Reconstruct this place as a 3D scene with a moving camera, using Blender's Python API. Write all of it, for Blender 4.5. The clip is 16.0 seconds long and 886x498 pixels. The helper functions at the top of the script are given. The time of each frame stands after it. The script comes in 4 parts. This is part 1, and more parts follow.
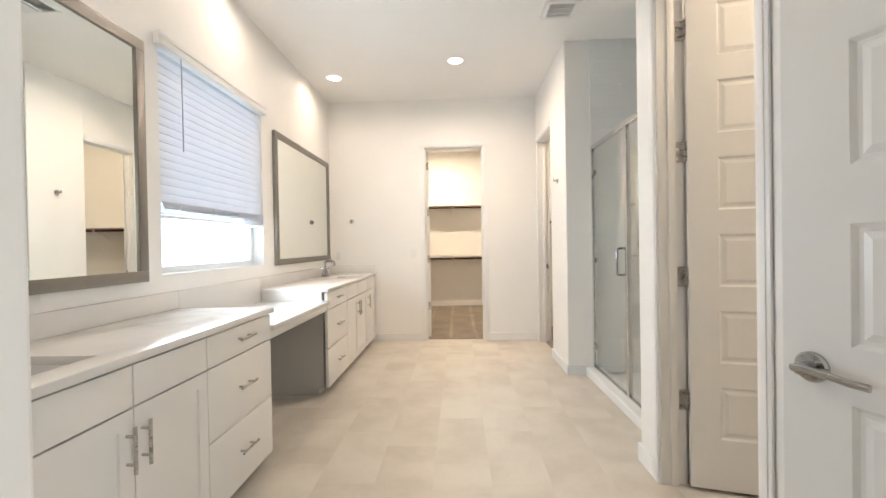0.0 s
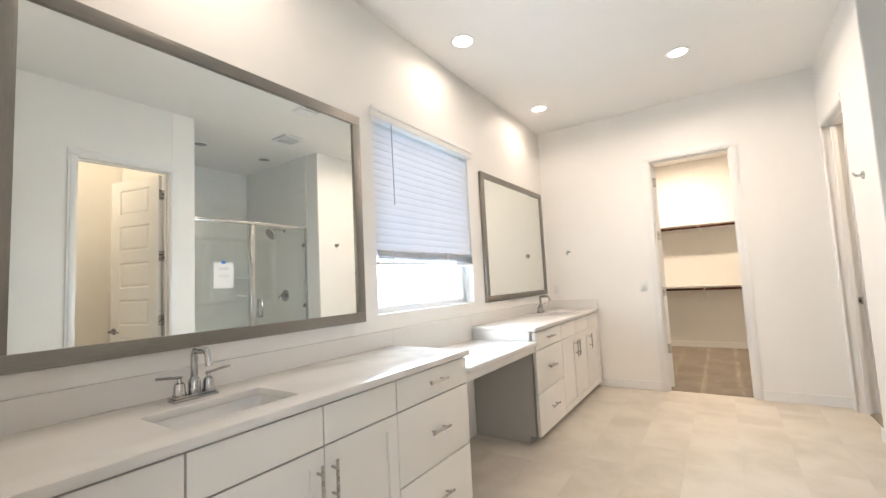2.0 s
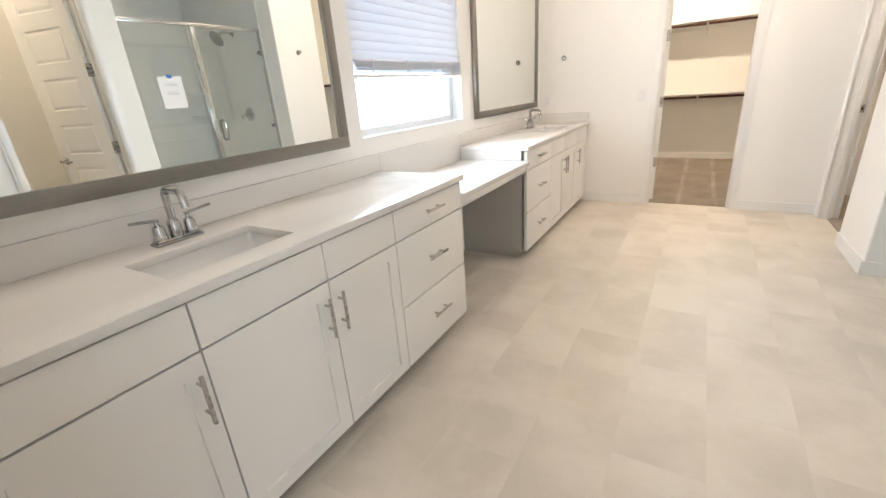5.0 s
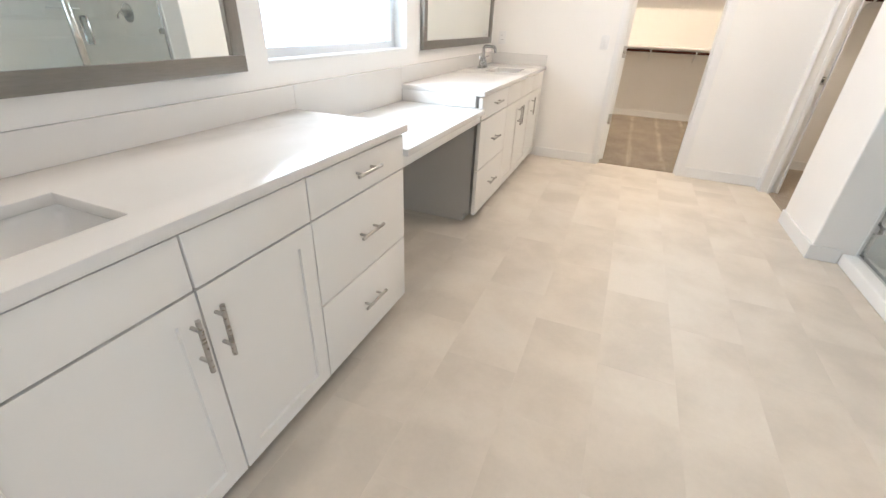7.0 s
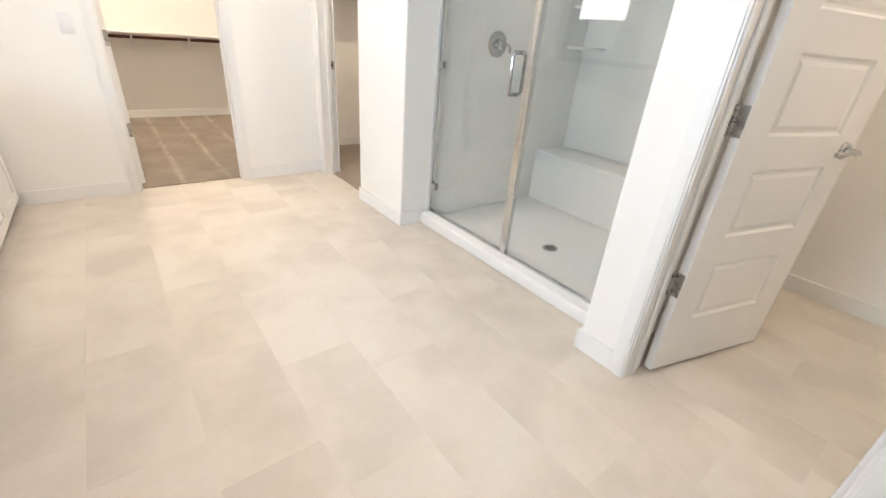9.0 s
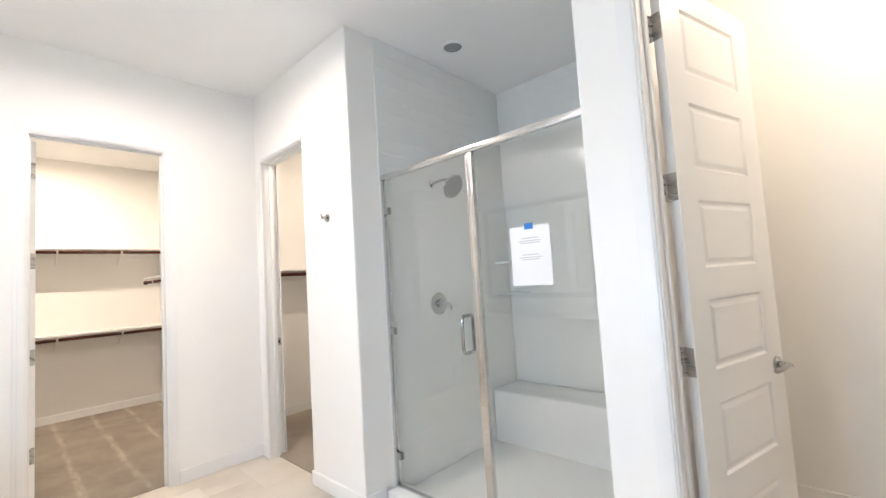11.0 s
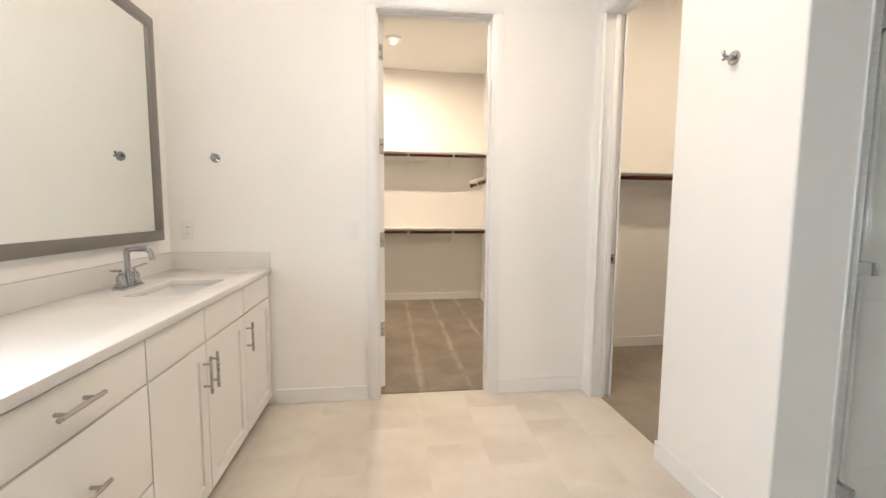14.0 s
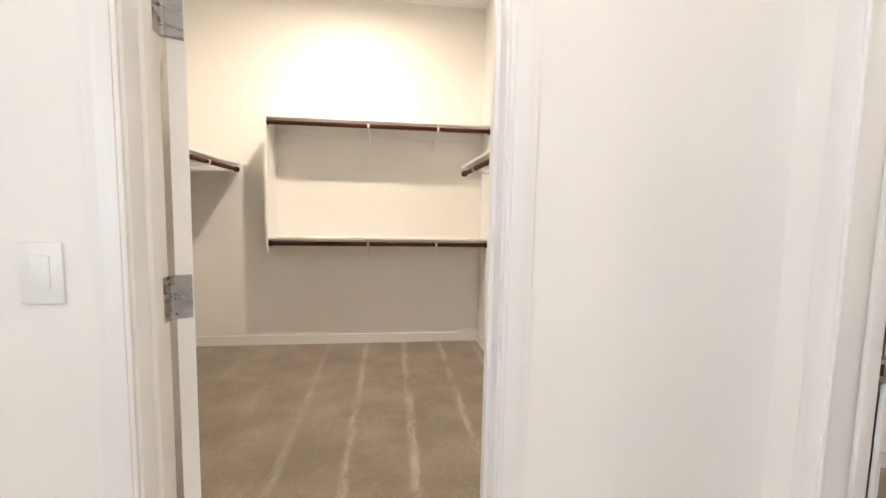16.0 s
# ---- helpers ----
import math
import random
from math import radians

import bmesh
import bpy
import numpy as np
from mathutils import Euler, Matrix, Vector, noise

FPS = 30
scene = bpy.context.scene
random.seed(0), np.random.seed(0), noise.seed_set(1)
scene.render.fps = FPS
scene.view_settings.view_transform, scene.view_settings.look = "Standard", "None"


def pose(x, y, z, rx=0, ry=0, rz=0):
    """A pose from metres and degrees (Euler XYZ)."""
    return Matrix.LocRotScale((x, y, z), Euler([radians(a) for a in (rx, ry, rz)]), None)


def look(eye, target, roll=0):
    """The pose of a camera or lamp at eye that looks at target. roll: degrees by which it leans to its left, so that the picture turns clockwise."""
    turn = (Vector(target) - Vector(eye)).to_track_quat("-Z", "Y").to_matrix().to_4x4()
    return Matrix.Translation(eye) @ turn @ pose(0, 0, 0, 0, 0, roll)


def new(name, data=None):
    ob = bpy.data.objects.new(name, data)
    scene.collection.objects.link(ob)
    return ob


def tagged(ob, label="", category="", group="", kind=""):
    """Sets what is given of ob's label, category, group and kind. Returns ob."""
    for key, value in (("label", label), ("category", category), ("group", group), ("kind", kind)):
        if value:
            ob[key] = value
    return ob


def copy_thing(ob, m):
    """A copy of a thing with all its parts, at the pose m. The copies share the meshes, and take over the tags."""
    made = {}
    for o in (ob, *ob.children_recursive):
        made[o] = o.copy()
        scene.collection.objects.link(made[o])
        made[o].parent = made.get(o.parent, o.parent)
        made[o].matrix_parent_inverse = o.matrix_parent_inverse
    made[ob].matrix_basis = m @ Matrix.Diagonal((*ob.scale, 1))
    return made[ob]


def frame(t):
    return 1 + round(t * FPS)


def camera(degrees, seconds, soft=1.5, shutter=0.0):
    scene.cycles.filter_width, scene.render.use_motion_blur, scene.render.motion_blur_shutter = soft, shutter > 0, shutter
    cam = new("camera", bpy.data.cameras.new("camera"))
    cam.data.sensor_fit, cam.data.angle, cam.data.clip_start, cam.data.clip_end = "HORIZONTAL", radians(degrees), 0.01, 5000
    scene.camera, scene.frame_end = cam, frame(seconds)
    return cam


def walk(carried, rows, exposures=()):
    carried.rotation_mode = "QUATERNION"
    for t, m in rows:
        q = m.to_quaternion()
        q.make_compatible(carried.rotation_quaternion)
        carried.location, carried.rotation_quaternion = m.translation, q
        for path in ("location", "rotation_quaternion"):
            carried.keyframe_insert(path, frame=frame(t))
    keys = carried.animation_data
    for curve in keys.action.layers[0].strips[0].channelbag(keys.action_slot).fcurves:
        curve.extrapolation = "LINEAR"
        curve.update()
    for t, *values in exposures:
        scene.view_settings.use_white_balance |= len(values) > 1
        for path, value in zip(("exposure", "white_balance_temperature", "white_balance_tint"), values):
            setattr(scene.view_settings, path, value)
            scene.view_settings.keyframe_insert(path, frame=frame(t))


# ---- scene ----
cam = camera(93.6, 16.0)
PATH = [
    (0, (0.184, 0.045, 1.212), (0.112, 2.043, 1.194), -1.0),
    (0.5, (0.181, 0.141, 1.233), (-0.258, 2.092, 1.215), -1.7),
    (1, (0.266, 0.249, 1.236), (-0.513, 2.09, 1.22), -2.6),
    (1.5, (0.327, 0.318, 1.238), (-0.675, 2.048, 1.261), -3.0),
    (2, (0.34, 0.347, 1.256), (-0.763, 2.007, 1.417), -2.9),
    (2.5, (0.341, 0.35, 1.281), (-0.772, 1.971, 1.644), -2.7),
    (3, (0.332, 0.338, 1.325), (-0.712, 1.928, 1.943), -2.7),
    (3.5, (0.335, 0.333, 1.353), (-0.627, 1.969, 1.983), -3.8),
    (4, (0.304, 0.367, 1.34), (-0.631, 2.131, 1.469), -4.8),
    (4.5, (0.251, 0.393, 1.313), (-0.766, 2.065, 0.902), -4.6),
    (4.7, (0.219, 0.414, 1.304), (-0.815, 2.027, 0.731), -4.2),
    (6.8, (-0.077, 0.8, 1.245), (-0.763, 2.409, 0.275), 2.6),
    (7, (-0.097, 0.871, 1.249), (-0.747, 2.495, 0.281), 2.3),
    (7.5, (-0.233, 1.091, 1.246), (-0.598, 2.809, 0.289), 2.8),
    (8, (-0.275, 1.295, 1.231), (-0.191, 3.042, 0.261), 3.1),
    (8.5, (-0.261, 1.487, 1.21), (0.375, 3.11, 0.229), 4.0),
    (9, (-0.274, 1.61, 1.203), (0.85, 2.996, 0.3), 4.7),
    (9.5, (-0.323, 1.681, 1.245), (1.115, 2.901, 0.578), 4.2),
    (9.7, (-0.348, 1.697, 1.264), (1.167, 2.875, 0.7), 3.8),
    (11.8, (-0.295, 1.741, 1.412), (0.84, 3.331, 1.843), -1.1),
    (12, (-0.285, 1.769, 1.411), (0.641, 3.504, 1.774), -1.3),
    (12.5, (-0.275, 1.85, 1.368), (0.218, 3.787, 1.438), -0.7),
    (13, (-0.244, 1.955, 1.297), (0.028, 3.931, 1.151), 0.3),
    (13.5, (-0.227, 2.27, 1.262), (-0.014, 4.251, 1.079), 0.6),
    (14, (-0.145, 2.675, 1.237), (0.107, 4.65, 1.051), 0.4),
    (14.5, (-0.015, 3.149, 1.241), (0.308, 5.113, 1.044), 0.8),
    (15, (0.101, 3.606, 1.265), (0.583, 5.535, 1.053), 1.1),
    (15.5, (0.23, 4.036, 1.256), (0.712, 5.966, 1.052), 1.3),
    (16, (0.263, 4.476, 1.241), (0.522, 6.451, 1.061), 1.1),
]
EXPOSURES = [(0, 0.28, 6880, 11), (1.5, 0.32, 6830, 11), (3.5, 0.19, 6490, 11), (4.7, 0.33, 6740, 11), (6.8, 0.46, 6430, 11), (7.6, 0.42, 6440, 11), (8.5, 0.51, 6900, 11), (9.2, 0.62, 6270, 11), (9.7, 0.57, 6240, 11), (12.0, 0.44, 6070, 11), (12.6, 0.27, 6170, 11), (13.2, 0.28, 6720, 11), (14.0, 0.22, 6670, 11), (14.6, 0.22, 6180, 11), (15.4, 0.29, 6180, 11), (16.0, 0.29, 6230, 11)]
walk(cam, [(t, look(eye, target, roll)) for t, eye, target, roll in PATH], EXPOSURES)

# ---- light ----
world = bpy.data.worlds.new("sky")
scene.world = world
world.use_nodes = True
wn = world.node_tree
sky = wn.nodes.new("ShaderNodeTexSky")
sky.sky_type = "NISHITA"
sky.sun_disc = False
sky.sun_elevation, sky.sun_rotation = radians(55), radians(120)
wn.nodes["Background"].inputs[1].default_value = 0.12
wn.links.new(sky.outputs[0], wn.nodes["Background"].inputs[0])

WARM = (1.0, 0.845, 0.72)
WARMER = (1.0, 0.82, 0.63)
DAY = (0.85, 0.925, 1.0)


def lamp(name, kind, m, power, color, **settings):
    data = bpy.data.lights.new(name, kind)
    data.energy, data.color = power, color
    if kind == "AREA":
        data.shape = settings["shape"]
        data.size, data.size_y = settings["size"], settings.get("size_y", settings["size"])
        data.spread = settings.get("spread", math.pi)
    if kind == "SUN":
        data.angle = settings["angle"]
    if kind == "POINT":
        data.shadow_soft_size = settings["size"]
    ob = new(name, data)
    ob.matrix_world = m
    return ob


lamp("sun", "SUN", look((6, -4, 9), (0, 0, 0)), 3.0, (1.0, 0.95, 0.88), angle=radians(0.5))
CEIL, XL = 3.06, -1.45               # ceiling, vanity wall
# daylight of the bathroom window and of the bedroom window
lamp("window_daylight", "AREA", pose(XL + 0.002, 2.885, 1.235, 0, -104, 0), 21, (0.74, 0.875, 1.0), shape="RECTANGLE", size=0.28, size_y=1.08)
lamp("bedroom_daylight", "AREA", pose(2.86, -1.8, 1.5, 0, 90, 0), 42, DAY, shape="RECTANGLE", size=1.9, size_y=2.6)
# same fixtures: the wall-side three are set dim, the last carries added fill
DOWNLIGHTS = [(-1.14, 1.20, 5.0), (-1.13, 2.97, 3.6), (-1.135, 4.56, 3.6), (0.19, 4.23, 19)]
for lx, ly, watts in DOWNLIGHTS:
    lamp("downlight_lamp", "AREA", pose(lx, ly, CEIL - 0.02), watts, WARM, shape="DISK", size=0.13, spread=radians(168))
lamp("closet_lamp", "AREA", pose(-0.11, 7.33, CEIL - 0.075), 37, WARMER, shape="DISK", size=0.08)
lamp("small_closet_lamp", "AREA", pose(2.15, 4.85, CEIL - 0.07), 15, WARMER, shape="DISK", size=0.08)
lamp("toilet_room_lamp", "POINT", pose(2.0, 1.3, CEIL - 0.12), 21, WARMER, size=0.06)


# ---- materials ----
def material(name):
    m = bpy.data.materials.new(name)
    m.use_nodes = True
    nt = m.node_tree
    return m, nt, nt.nodes["Principled BSDF"]


def node(nt, kind, **values):
    n = nt.nodes.new(kind)
    for key, v in values.items():
        n.inputs[key].default_value = v
    return n


def coords(nt, scale=(1, 1, 1), shift=False):
    tc = nt.nodes.new("ShaderNodeTexCoord")
    mp = nt.nodes.new("ShaderNodeMapping")
    mp.inputs["Scale"].default_value = scale
    nt.links.new(tc.outputs["Object"], mp.inputs[0])
    if shift:
        oi = nt.nodes.new("ShaderNodeObjectInfo")
        mul = nt.nodes.new("ShaderNodeMath")
        mul.operation = "MULTIPLY"
        mul.inputs[1].default_value = 37.0
        nt.links.new(oi.outputs["Random"], mul.inputs[0])
        nt.links.new(mul.outputs[0], mp.inputs["Location"])
    return mp.outputs[0]


def noise_tex(nt, vec, scale, detail=4.0, rough=0.55, warp=0.0):
    n = node(nt, "ShaderNodeTexNoise", Scale=scale, Detail=detail, Roughness=rough, Distortion=warp)
    nt.links.new(vec, n.inputs["Vector"])
    return n.outputs["Fac"]


def ramp(nt, fac, stops):
    r = nt.nodes.new("ShaderNodeValToRGB")
    els = r.color_ramp.elements
    while len(els) < len(stops):
        els.new(0.5)
    for e, (p, c) in zip(els, stops):
        e.position, e.color = p, (*c, 1)
    nt.links.new(fac, r.inputs[0])
    return r.outputs[0]


def bump(nt, bsdf, fac, strength, distance=0.002):
    b = node(nt, "ShaderNodeBump", Strength=strength, Distance=distance)
    nt.links.new(fac, b.inputs["Height"])
    nt.links.new(b.outputs[0], bsdf.inputs["Normal"])


def vary(c, f):
    return tuple(min(1, v * f) for v in c)


def paint(name, color, rough=0.5, peel=120.0, strength=0.12, mottle=0.03):
    m, nt, b = material(name)
    v = coords(nt)
    nt.links.new(ramp(nt, noise_tex(nt, v, 1.7, 6), [(0.3, vary(color, 1 - mottle)), (0.7, vary(color, 1 + mottle))]), b.inputs["Base Color"])
    nt.links.new(ramp(nt, noise_tex(nt, v, 5.0, 3), [(0.3, (rough - 0.06,) * 3), (0.7, (rough + 0.06,) * 3)]), b.inputs["Roughness"])
    if strength:
        bump(nt, b, noise_tex(nt, v, peel, 3), strength)
    return m


def metal(name, color, rough, streak=(1, 1, 1), depth=0.08):
    m, nt, b = material(name)
    b.inputs["Metallic"].default_value = 1.0
    v = coords(nt, streak)
    f = noise_tex(nt, v, 18, 4)
    nt.links.new(ramp(nt, f, [(0.3, vary(color, 0.9)), (0.7, vary(color, 1.08))]), b.inputs["Base Color"])
    nt.links.new(ramp(nt, f, [(0.3, (max(0.02, rough - depth),) * 3), (0.7, (rough + depth,) * 3)]), b.inputs["Roughness"])
    return m


def glass(name, tint, gloss=0.02):
    m = bpy.data.materials.new(name)
    m.use_nodes = True
    nt = m.node_tree
    nt.nodes.clear()
    out = nt.nodes.new("ShaderNodeOutputMaterial")
    mix = nt.nodes.new("ShaderNodeMixShader")
    tr = node(nt, "ShaderNodeBsdfTransparent", Color=(*tint, 1))
    gl = node(nt, "ShaderNodeBsdfGlossy", Roughness=gloss)
    lw = node(nt, "ShaderNodeLayerWeight", Blend=0.5)
    power = nt.nodes.new("ShaderNodeMath")
    power.operation, power.inputs[1].default_value = "POWER", 4.0
    nt.links.new(lw.outputs["Facing"], power.inputs[0])
    scale = nt.nodes.new("ShaderNodeMath")
    scale.operation, scale.inputs[1].default_value, scale.inputs[2].default_value = "MULTIPLY_ADD", 0.7, 0.07
    nt.links.new(power.outputs[0], scale.inputs[0])
    nt.links.new(scale.outputs[0], mix.inputs[0])
    nt.links.new(tr.outputs[0], mix.inputs[1])
    nt.links.new(gl.outputs[0], mix.inputs[2])
    nt.links.new(mix.outputs[0], out.inputs[0])
    return m


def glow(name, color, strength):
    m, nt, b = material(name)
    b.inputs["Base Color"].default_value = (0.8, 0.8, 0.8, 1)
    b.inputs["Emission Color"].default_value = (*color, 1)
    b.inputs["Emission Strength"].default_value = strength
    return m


def tile_material(name, dark, mid, light, rough, scale, bump_strength):
    m, nt, b = material(name)
    v = coords(nt, shift=True)
    cloud = noise_tex(nt, v, scale, 5, 0.55, 0.2)
    oi = nt.nodes.new("ShaderNodeObjectInfo")
    add = nt.nodes.new("ShaderNodeMath")
    add.operation = "MULTIPLY_ADD"
    nt.links.new(oi.outputs["Random"], add.inputs[0])
    add.inputs[1].default_value = 0.03
    nt.links.new(cloud, add.inputs[2])
    base = ramp(nt, add.outputs[0], [(0.40, dark), (0.53, mid), (0.64, light)])
    fine = noise_tex(nt, v, 60, 3)
    mx = nt.nodes.new("ShaderNodeMix")
    mx.data_type, mx.blend_type = "RGBA", "MULTIPLY"
    mx.inputs["Factor"].default_value = 0.10
    nt.links.new(base, mx.inputs["A"])
    nt.links.new(ramp(nt, fine, [(0.3, (0.7, 0.7, 0.7)), (0.7, (1, 1, 1))]), mx.inputs["B"])
    nt.links.new(mx.outputs["Result"], b.inputs["Base Color"])
    nt.links.new(ramp(nt, cloud, [(0.3, (rough + 0.08,) * 3), (0.7, (rough - 0.08,) * 3)]), b.inputs["Roughness"])
    bump(nt, b, fine, bump_strength, 0.0006)
    return m


def carpet_material(name, dark, light, tracks=1.0):
    m, nt, b = material(name)
    v = coords(nt)
    tuft = noise_tex(nt, v, 150, 3)
    patch = noise_tex(nt, v, 3.0, 5)
    clump = noise_tex(nt, v, 34, 5, 0.7)
    blend = nt.nodes.new("ShaderNodeMath")
    blend.operation, blend.inputs[1].default_value = "MULTIPLY_ADD", 0.55
    nt.links.new(clump, blend.inputs[0])
    nt.links.new(patch, blend.inputs[2])
    base = ramp(nt, blend.outputs[0], [(0.62, dark), (0.96, light)])
    # vacuum tracks: pale nap lines that run along the room
    wob = noise_tex(nt, coords(nt, (1.0, 0.35, 1)), 1.3, 2)
    sep = nt.nodes.new("ShaderNodeSeparateXYZ")
    nt.links.new(v, sep.inputs[0])
    ma = nt.nodes.new("ShaderNodeMath")
    ma.operation, ma.inputs[1].default_value = "MULTIPLY_ADD", 0.07
    nt.links.new(wob, ma.inputs[0])
    nt.links.new(sep.outputs["X"], ma.inputs[2])
    pp = nt.nodes.new("ShaderNodeMath")
    pp.operation, pp.inputs[1].default_value = "PINGPONG", 0.165
    off = nt.nodes.new("ShaderNodeMath")
    off.operation, off.inputs[1].default_value = "ADD", 0.225
    nt.links.new(ma.outputs[0], off.inputs[0])
    nt.links.new(off.outputs[0], pp.inputs[0])
    track = ramp(nt, pp.outputs[0], [(0.0, (0.9, 0.9, 0.9)), (0.012, (0.8, 0.8, 0.8)), (0.034, (0, 0, 0))])
    broken = ramp(nt, noise_tex(nt, coords(nt, (1, 0.3, 1)), 9.0, 8, 0.8), [(0.42, (0, 0, 0)), (0.62, (1, 1, 1))])
    mask = nt.nodes.new("ShaderNodeMix")
    mask.data_type, mask.blend_type = "RGBA", "MULTIPLY"
    mask.inputs["Factor"].default_value = 1.0
    fade = ramp(nt, track, [(0.0, (0, 0, 0)), (1.0, (tracks,) * 3)])
    # the nap is brushed only on the side by the doorway
    side = nt.nodes.new("ShaderNodeMapRange")
    side.inputs["From Min"].default_value, side.inputs["From Max"].default_value = -0.5, 0.15
    side.inputs["To Min"].default_value = 0.25
    nt.links.new(sep.outputs["X"], side.inputs[0])
    swept = nt.nodes.new("ShaderNodeMix")
    swept.data_type, swept.blend_type = "RGBA", "MULTIPLY"
    swept.inputs["Factor"].default_value = 1.0
    nt.links.new(fade, swept.inputs["A"])
    nt.links.new(side.outputs[0], swept.inputs["B"])
    nt.links.new(swept.outputs["Result"], mask.inputs["A"])
    nt.links.new(broken, mask.inputs["B"])
    mx = nt.nodes.new("ShaderNodeMix")
    mx.data_type = "RGBA"
    nt.links.new(mask.outputs["Result"], mx.inputs["Factor"])
    nt.links.new(base, mx.inputs["A"])
    mx.inputs["B"].default_value = (0.62, 0.545, 0.455, 1)
    grain = nt.nodes.new("ShaderNodeMix")
    grain.data_type, grain.blend_type = "RGBA", "MULTIPLY"
    grain.inputs["Factor"].default_value = 0.7
    nt.links.new(mx.outputs["Result"], grain.inputs["A"])
    nt.links.new(ramp(nt, tuft, [(0.3, (0.55, 0.55, 0.55)), (0.65, (1, 1, 1))]), grain.inputs["B"])
    nt.links.new(grain.outputs["Result"], b.inputs["Base Color"])
    b.inputs["Roughness"].default_value = 0.95
    b.inputs["Sheen Weight"].default_value = 0.25
    bump(nt, b, tuft, 0.9, 0.006)
    return m


def slat_material(name):
    m = bpy.data.materials.new(name)
    m.use_nodes = True
    nt = m.node_tree
    nt.nodes.clear()
    out = nt.nodes.new("ShaderNodeOutputMaterial")
    mix = nt.nodes.new("ShaderNodeMixShader")
    mix.inputs[0].default_value = 0.36
    d = node(nt, "ShaderNodeBsdfPrincipled", Roughness=0.4)
    v = coords(nt, (1, 0.15, 1))
    nt.links.new(ramp(nt, noise_tex(nt, v, 40, 3), [(0.3, (0.80, 0.80, 0.81)), (0.7, (0.86, 0.86, 0.87))]), d.inputs["Base Color"])
    t = node(nt, "ShaderNodeBsdfTranslucent", Color=(0.85, 0.87, 0.92, 1))
    nt.links.new(d.outputs[0], mix.inputs[1])
    nt.links.new(t.outputs[0], mix.inputs[2])
    nt.links.new(mix.outputs[0], out.inputs[0])
    return m


WALL = paint("wall_paint", (0.87, 0.855, 0.825), 0.55, 90, 0.18, 0.015)
CEILING = paint("ceiling_paint", (0.87, 0.86, 0.84), 0.7, 70, 0.25, 0.015)
TRIM = paint("trim_paint", (0.84, 0.835, 0.82), 0.38, 320, 0.03, 0.012)
CABINET = paint("cabinet_paint", (0.80, 0.785, 0.75), 0.38, 320, 0.03, 0.012)
# carcass tone with the shade of front gaps and knee space in the colour
CABINET_SHADED = paint("cabinet_side_shaded", (0.46, 0.445, 0.42), 0.45, 40, 0.05, 0.03)
QUARTZ = paint("quartz", (0.72, 0.705, 0.68), 0.18, 200, 0.01, 0.02)
QUARTZ.node_tree.nodes["Principled BSDF"].inputs["Specular IOR Level"].default_value = 0.12
CERAMIC = paint("ceramic", (0.82, 0.815, 0.80), 0.12, 10, 0.0, 0.01)
ACRYLIC, acrylic_nodes, acrylic_bsdf = material("shower_pan")
acrylic_bsdf.inputs["Base Color"].default_value, acrylic_bsdf.inputs["Roughness"].default_value = (0.82, 0.82, 0.80, 1), 0.28
bump(acrylic_nodes, acrylic_bsdf, noise_tex(acrylic_nodes, coords(acrylic_nodes), 700, 1), 0.06, 0.001)
SURROUND = tile_material("surround_tile", (0.83, 0.835, 0.81), (0.84, 0.845, 0.82), (0.85, 0.855, 0.83), 0.2, 2.0, 0.06)
GROUT = paint("surround_joint", (0.81, 0.815, 0.79), 0.6, 200, 0.2, 0.04)
FLOOR_TILE = tile_material("floor_tile", (0.575, 0.525, 0.455), (0.63, 0.575, 0.50), (0.66, 0.61, 0.535), 0.5, 2.6, 0.10)
FLOOR_GROUT = paint("floor_joint", (0.64, 0.585, 0.51), 0.8, 200, 0.3, 0.06)
CARPET = carpet_material("carpet", (0.27, 0.218, 0.16), (0.39, 0.322, 0.243))
CARPET_UNSWEPT = carpet_material("carpet_unswept", (0.30, 0.244, 0.18), (0.41, 0.338, 0.255), 0.0)
CHROME = metal("chrome", (0.47, 0.47, 0.47), 0.1, depth=0.03)
NICKEL = metal("satin_nickel", (0.50, 0.485, 0.46), 0.28, (1, 1, 3), 0.04)
FRAME_METAL = metal("pewter_frame", (0.27, 0.255, 0.235), 0.38, (14, 1.2, 14), 0.1)
SHOWER_METAL = metal("shower_frame", (0.66, 0.665, 0.66), 0.16, (1, 1, 6), 0.06)
SHOWER_GLASS = glass("shower_glass", (0.982, 0.99, 0.983))
WINDOW_GLASS = glass("window_glass", (0.96, 0.98, 0.98))
MIRROR, mirror_nodes, mirror_bsdf = material("mirror_silver")
mirror_bsdf.inputs["Metallic"].default_value, mirror_bsdf.inputs["Roughness"].default_value = 1.0, 0.0
mirror_bsdf.inputs["Base Color"].default_value = (0.86, 0.88, 0.845, 1)
ROD = paint("rod_stain", (0.058, 0.016, 0.009), 0.55, 60, 0.1, 0.25)
ROD.node_tree.nodes["Principled BSDF"].inputs["Specular IOR Level"].default_value = 0.1
VINYL = paint("window_vinyl", (0.82, 0.83, 0.83), 0.35, 30, 0.03, 0.01)
SLAT = slat_material("blind_slat")
DARK = paint("dark_void", (0.03, 0.03, 0.03), 0.8, 40, 0.1, 0.2)
WAND = paint("wand_plastic", (0.55, 0.55, 0.56), 0.3, 40, 0.05, 0.05)
GREY_PLASTIC = paint("grey_lens", (0.30, 0.30, 0.29), 0.5, 40, 0.05, 0.05)
WHITE_PLASTIC = paint("white_plastic", (0.82, 0.82, 0.81), 0.35, 40, 0.02, 0.01)
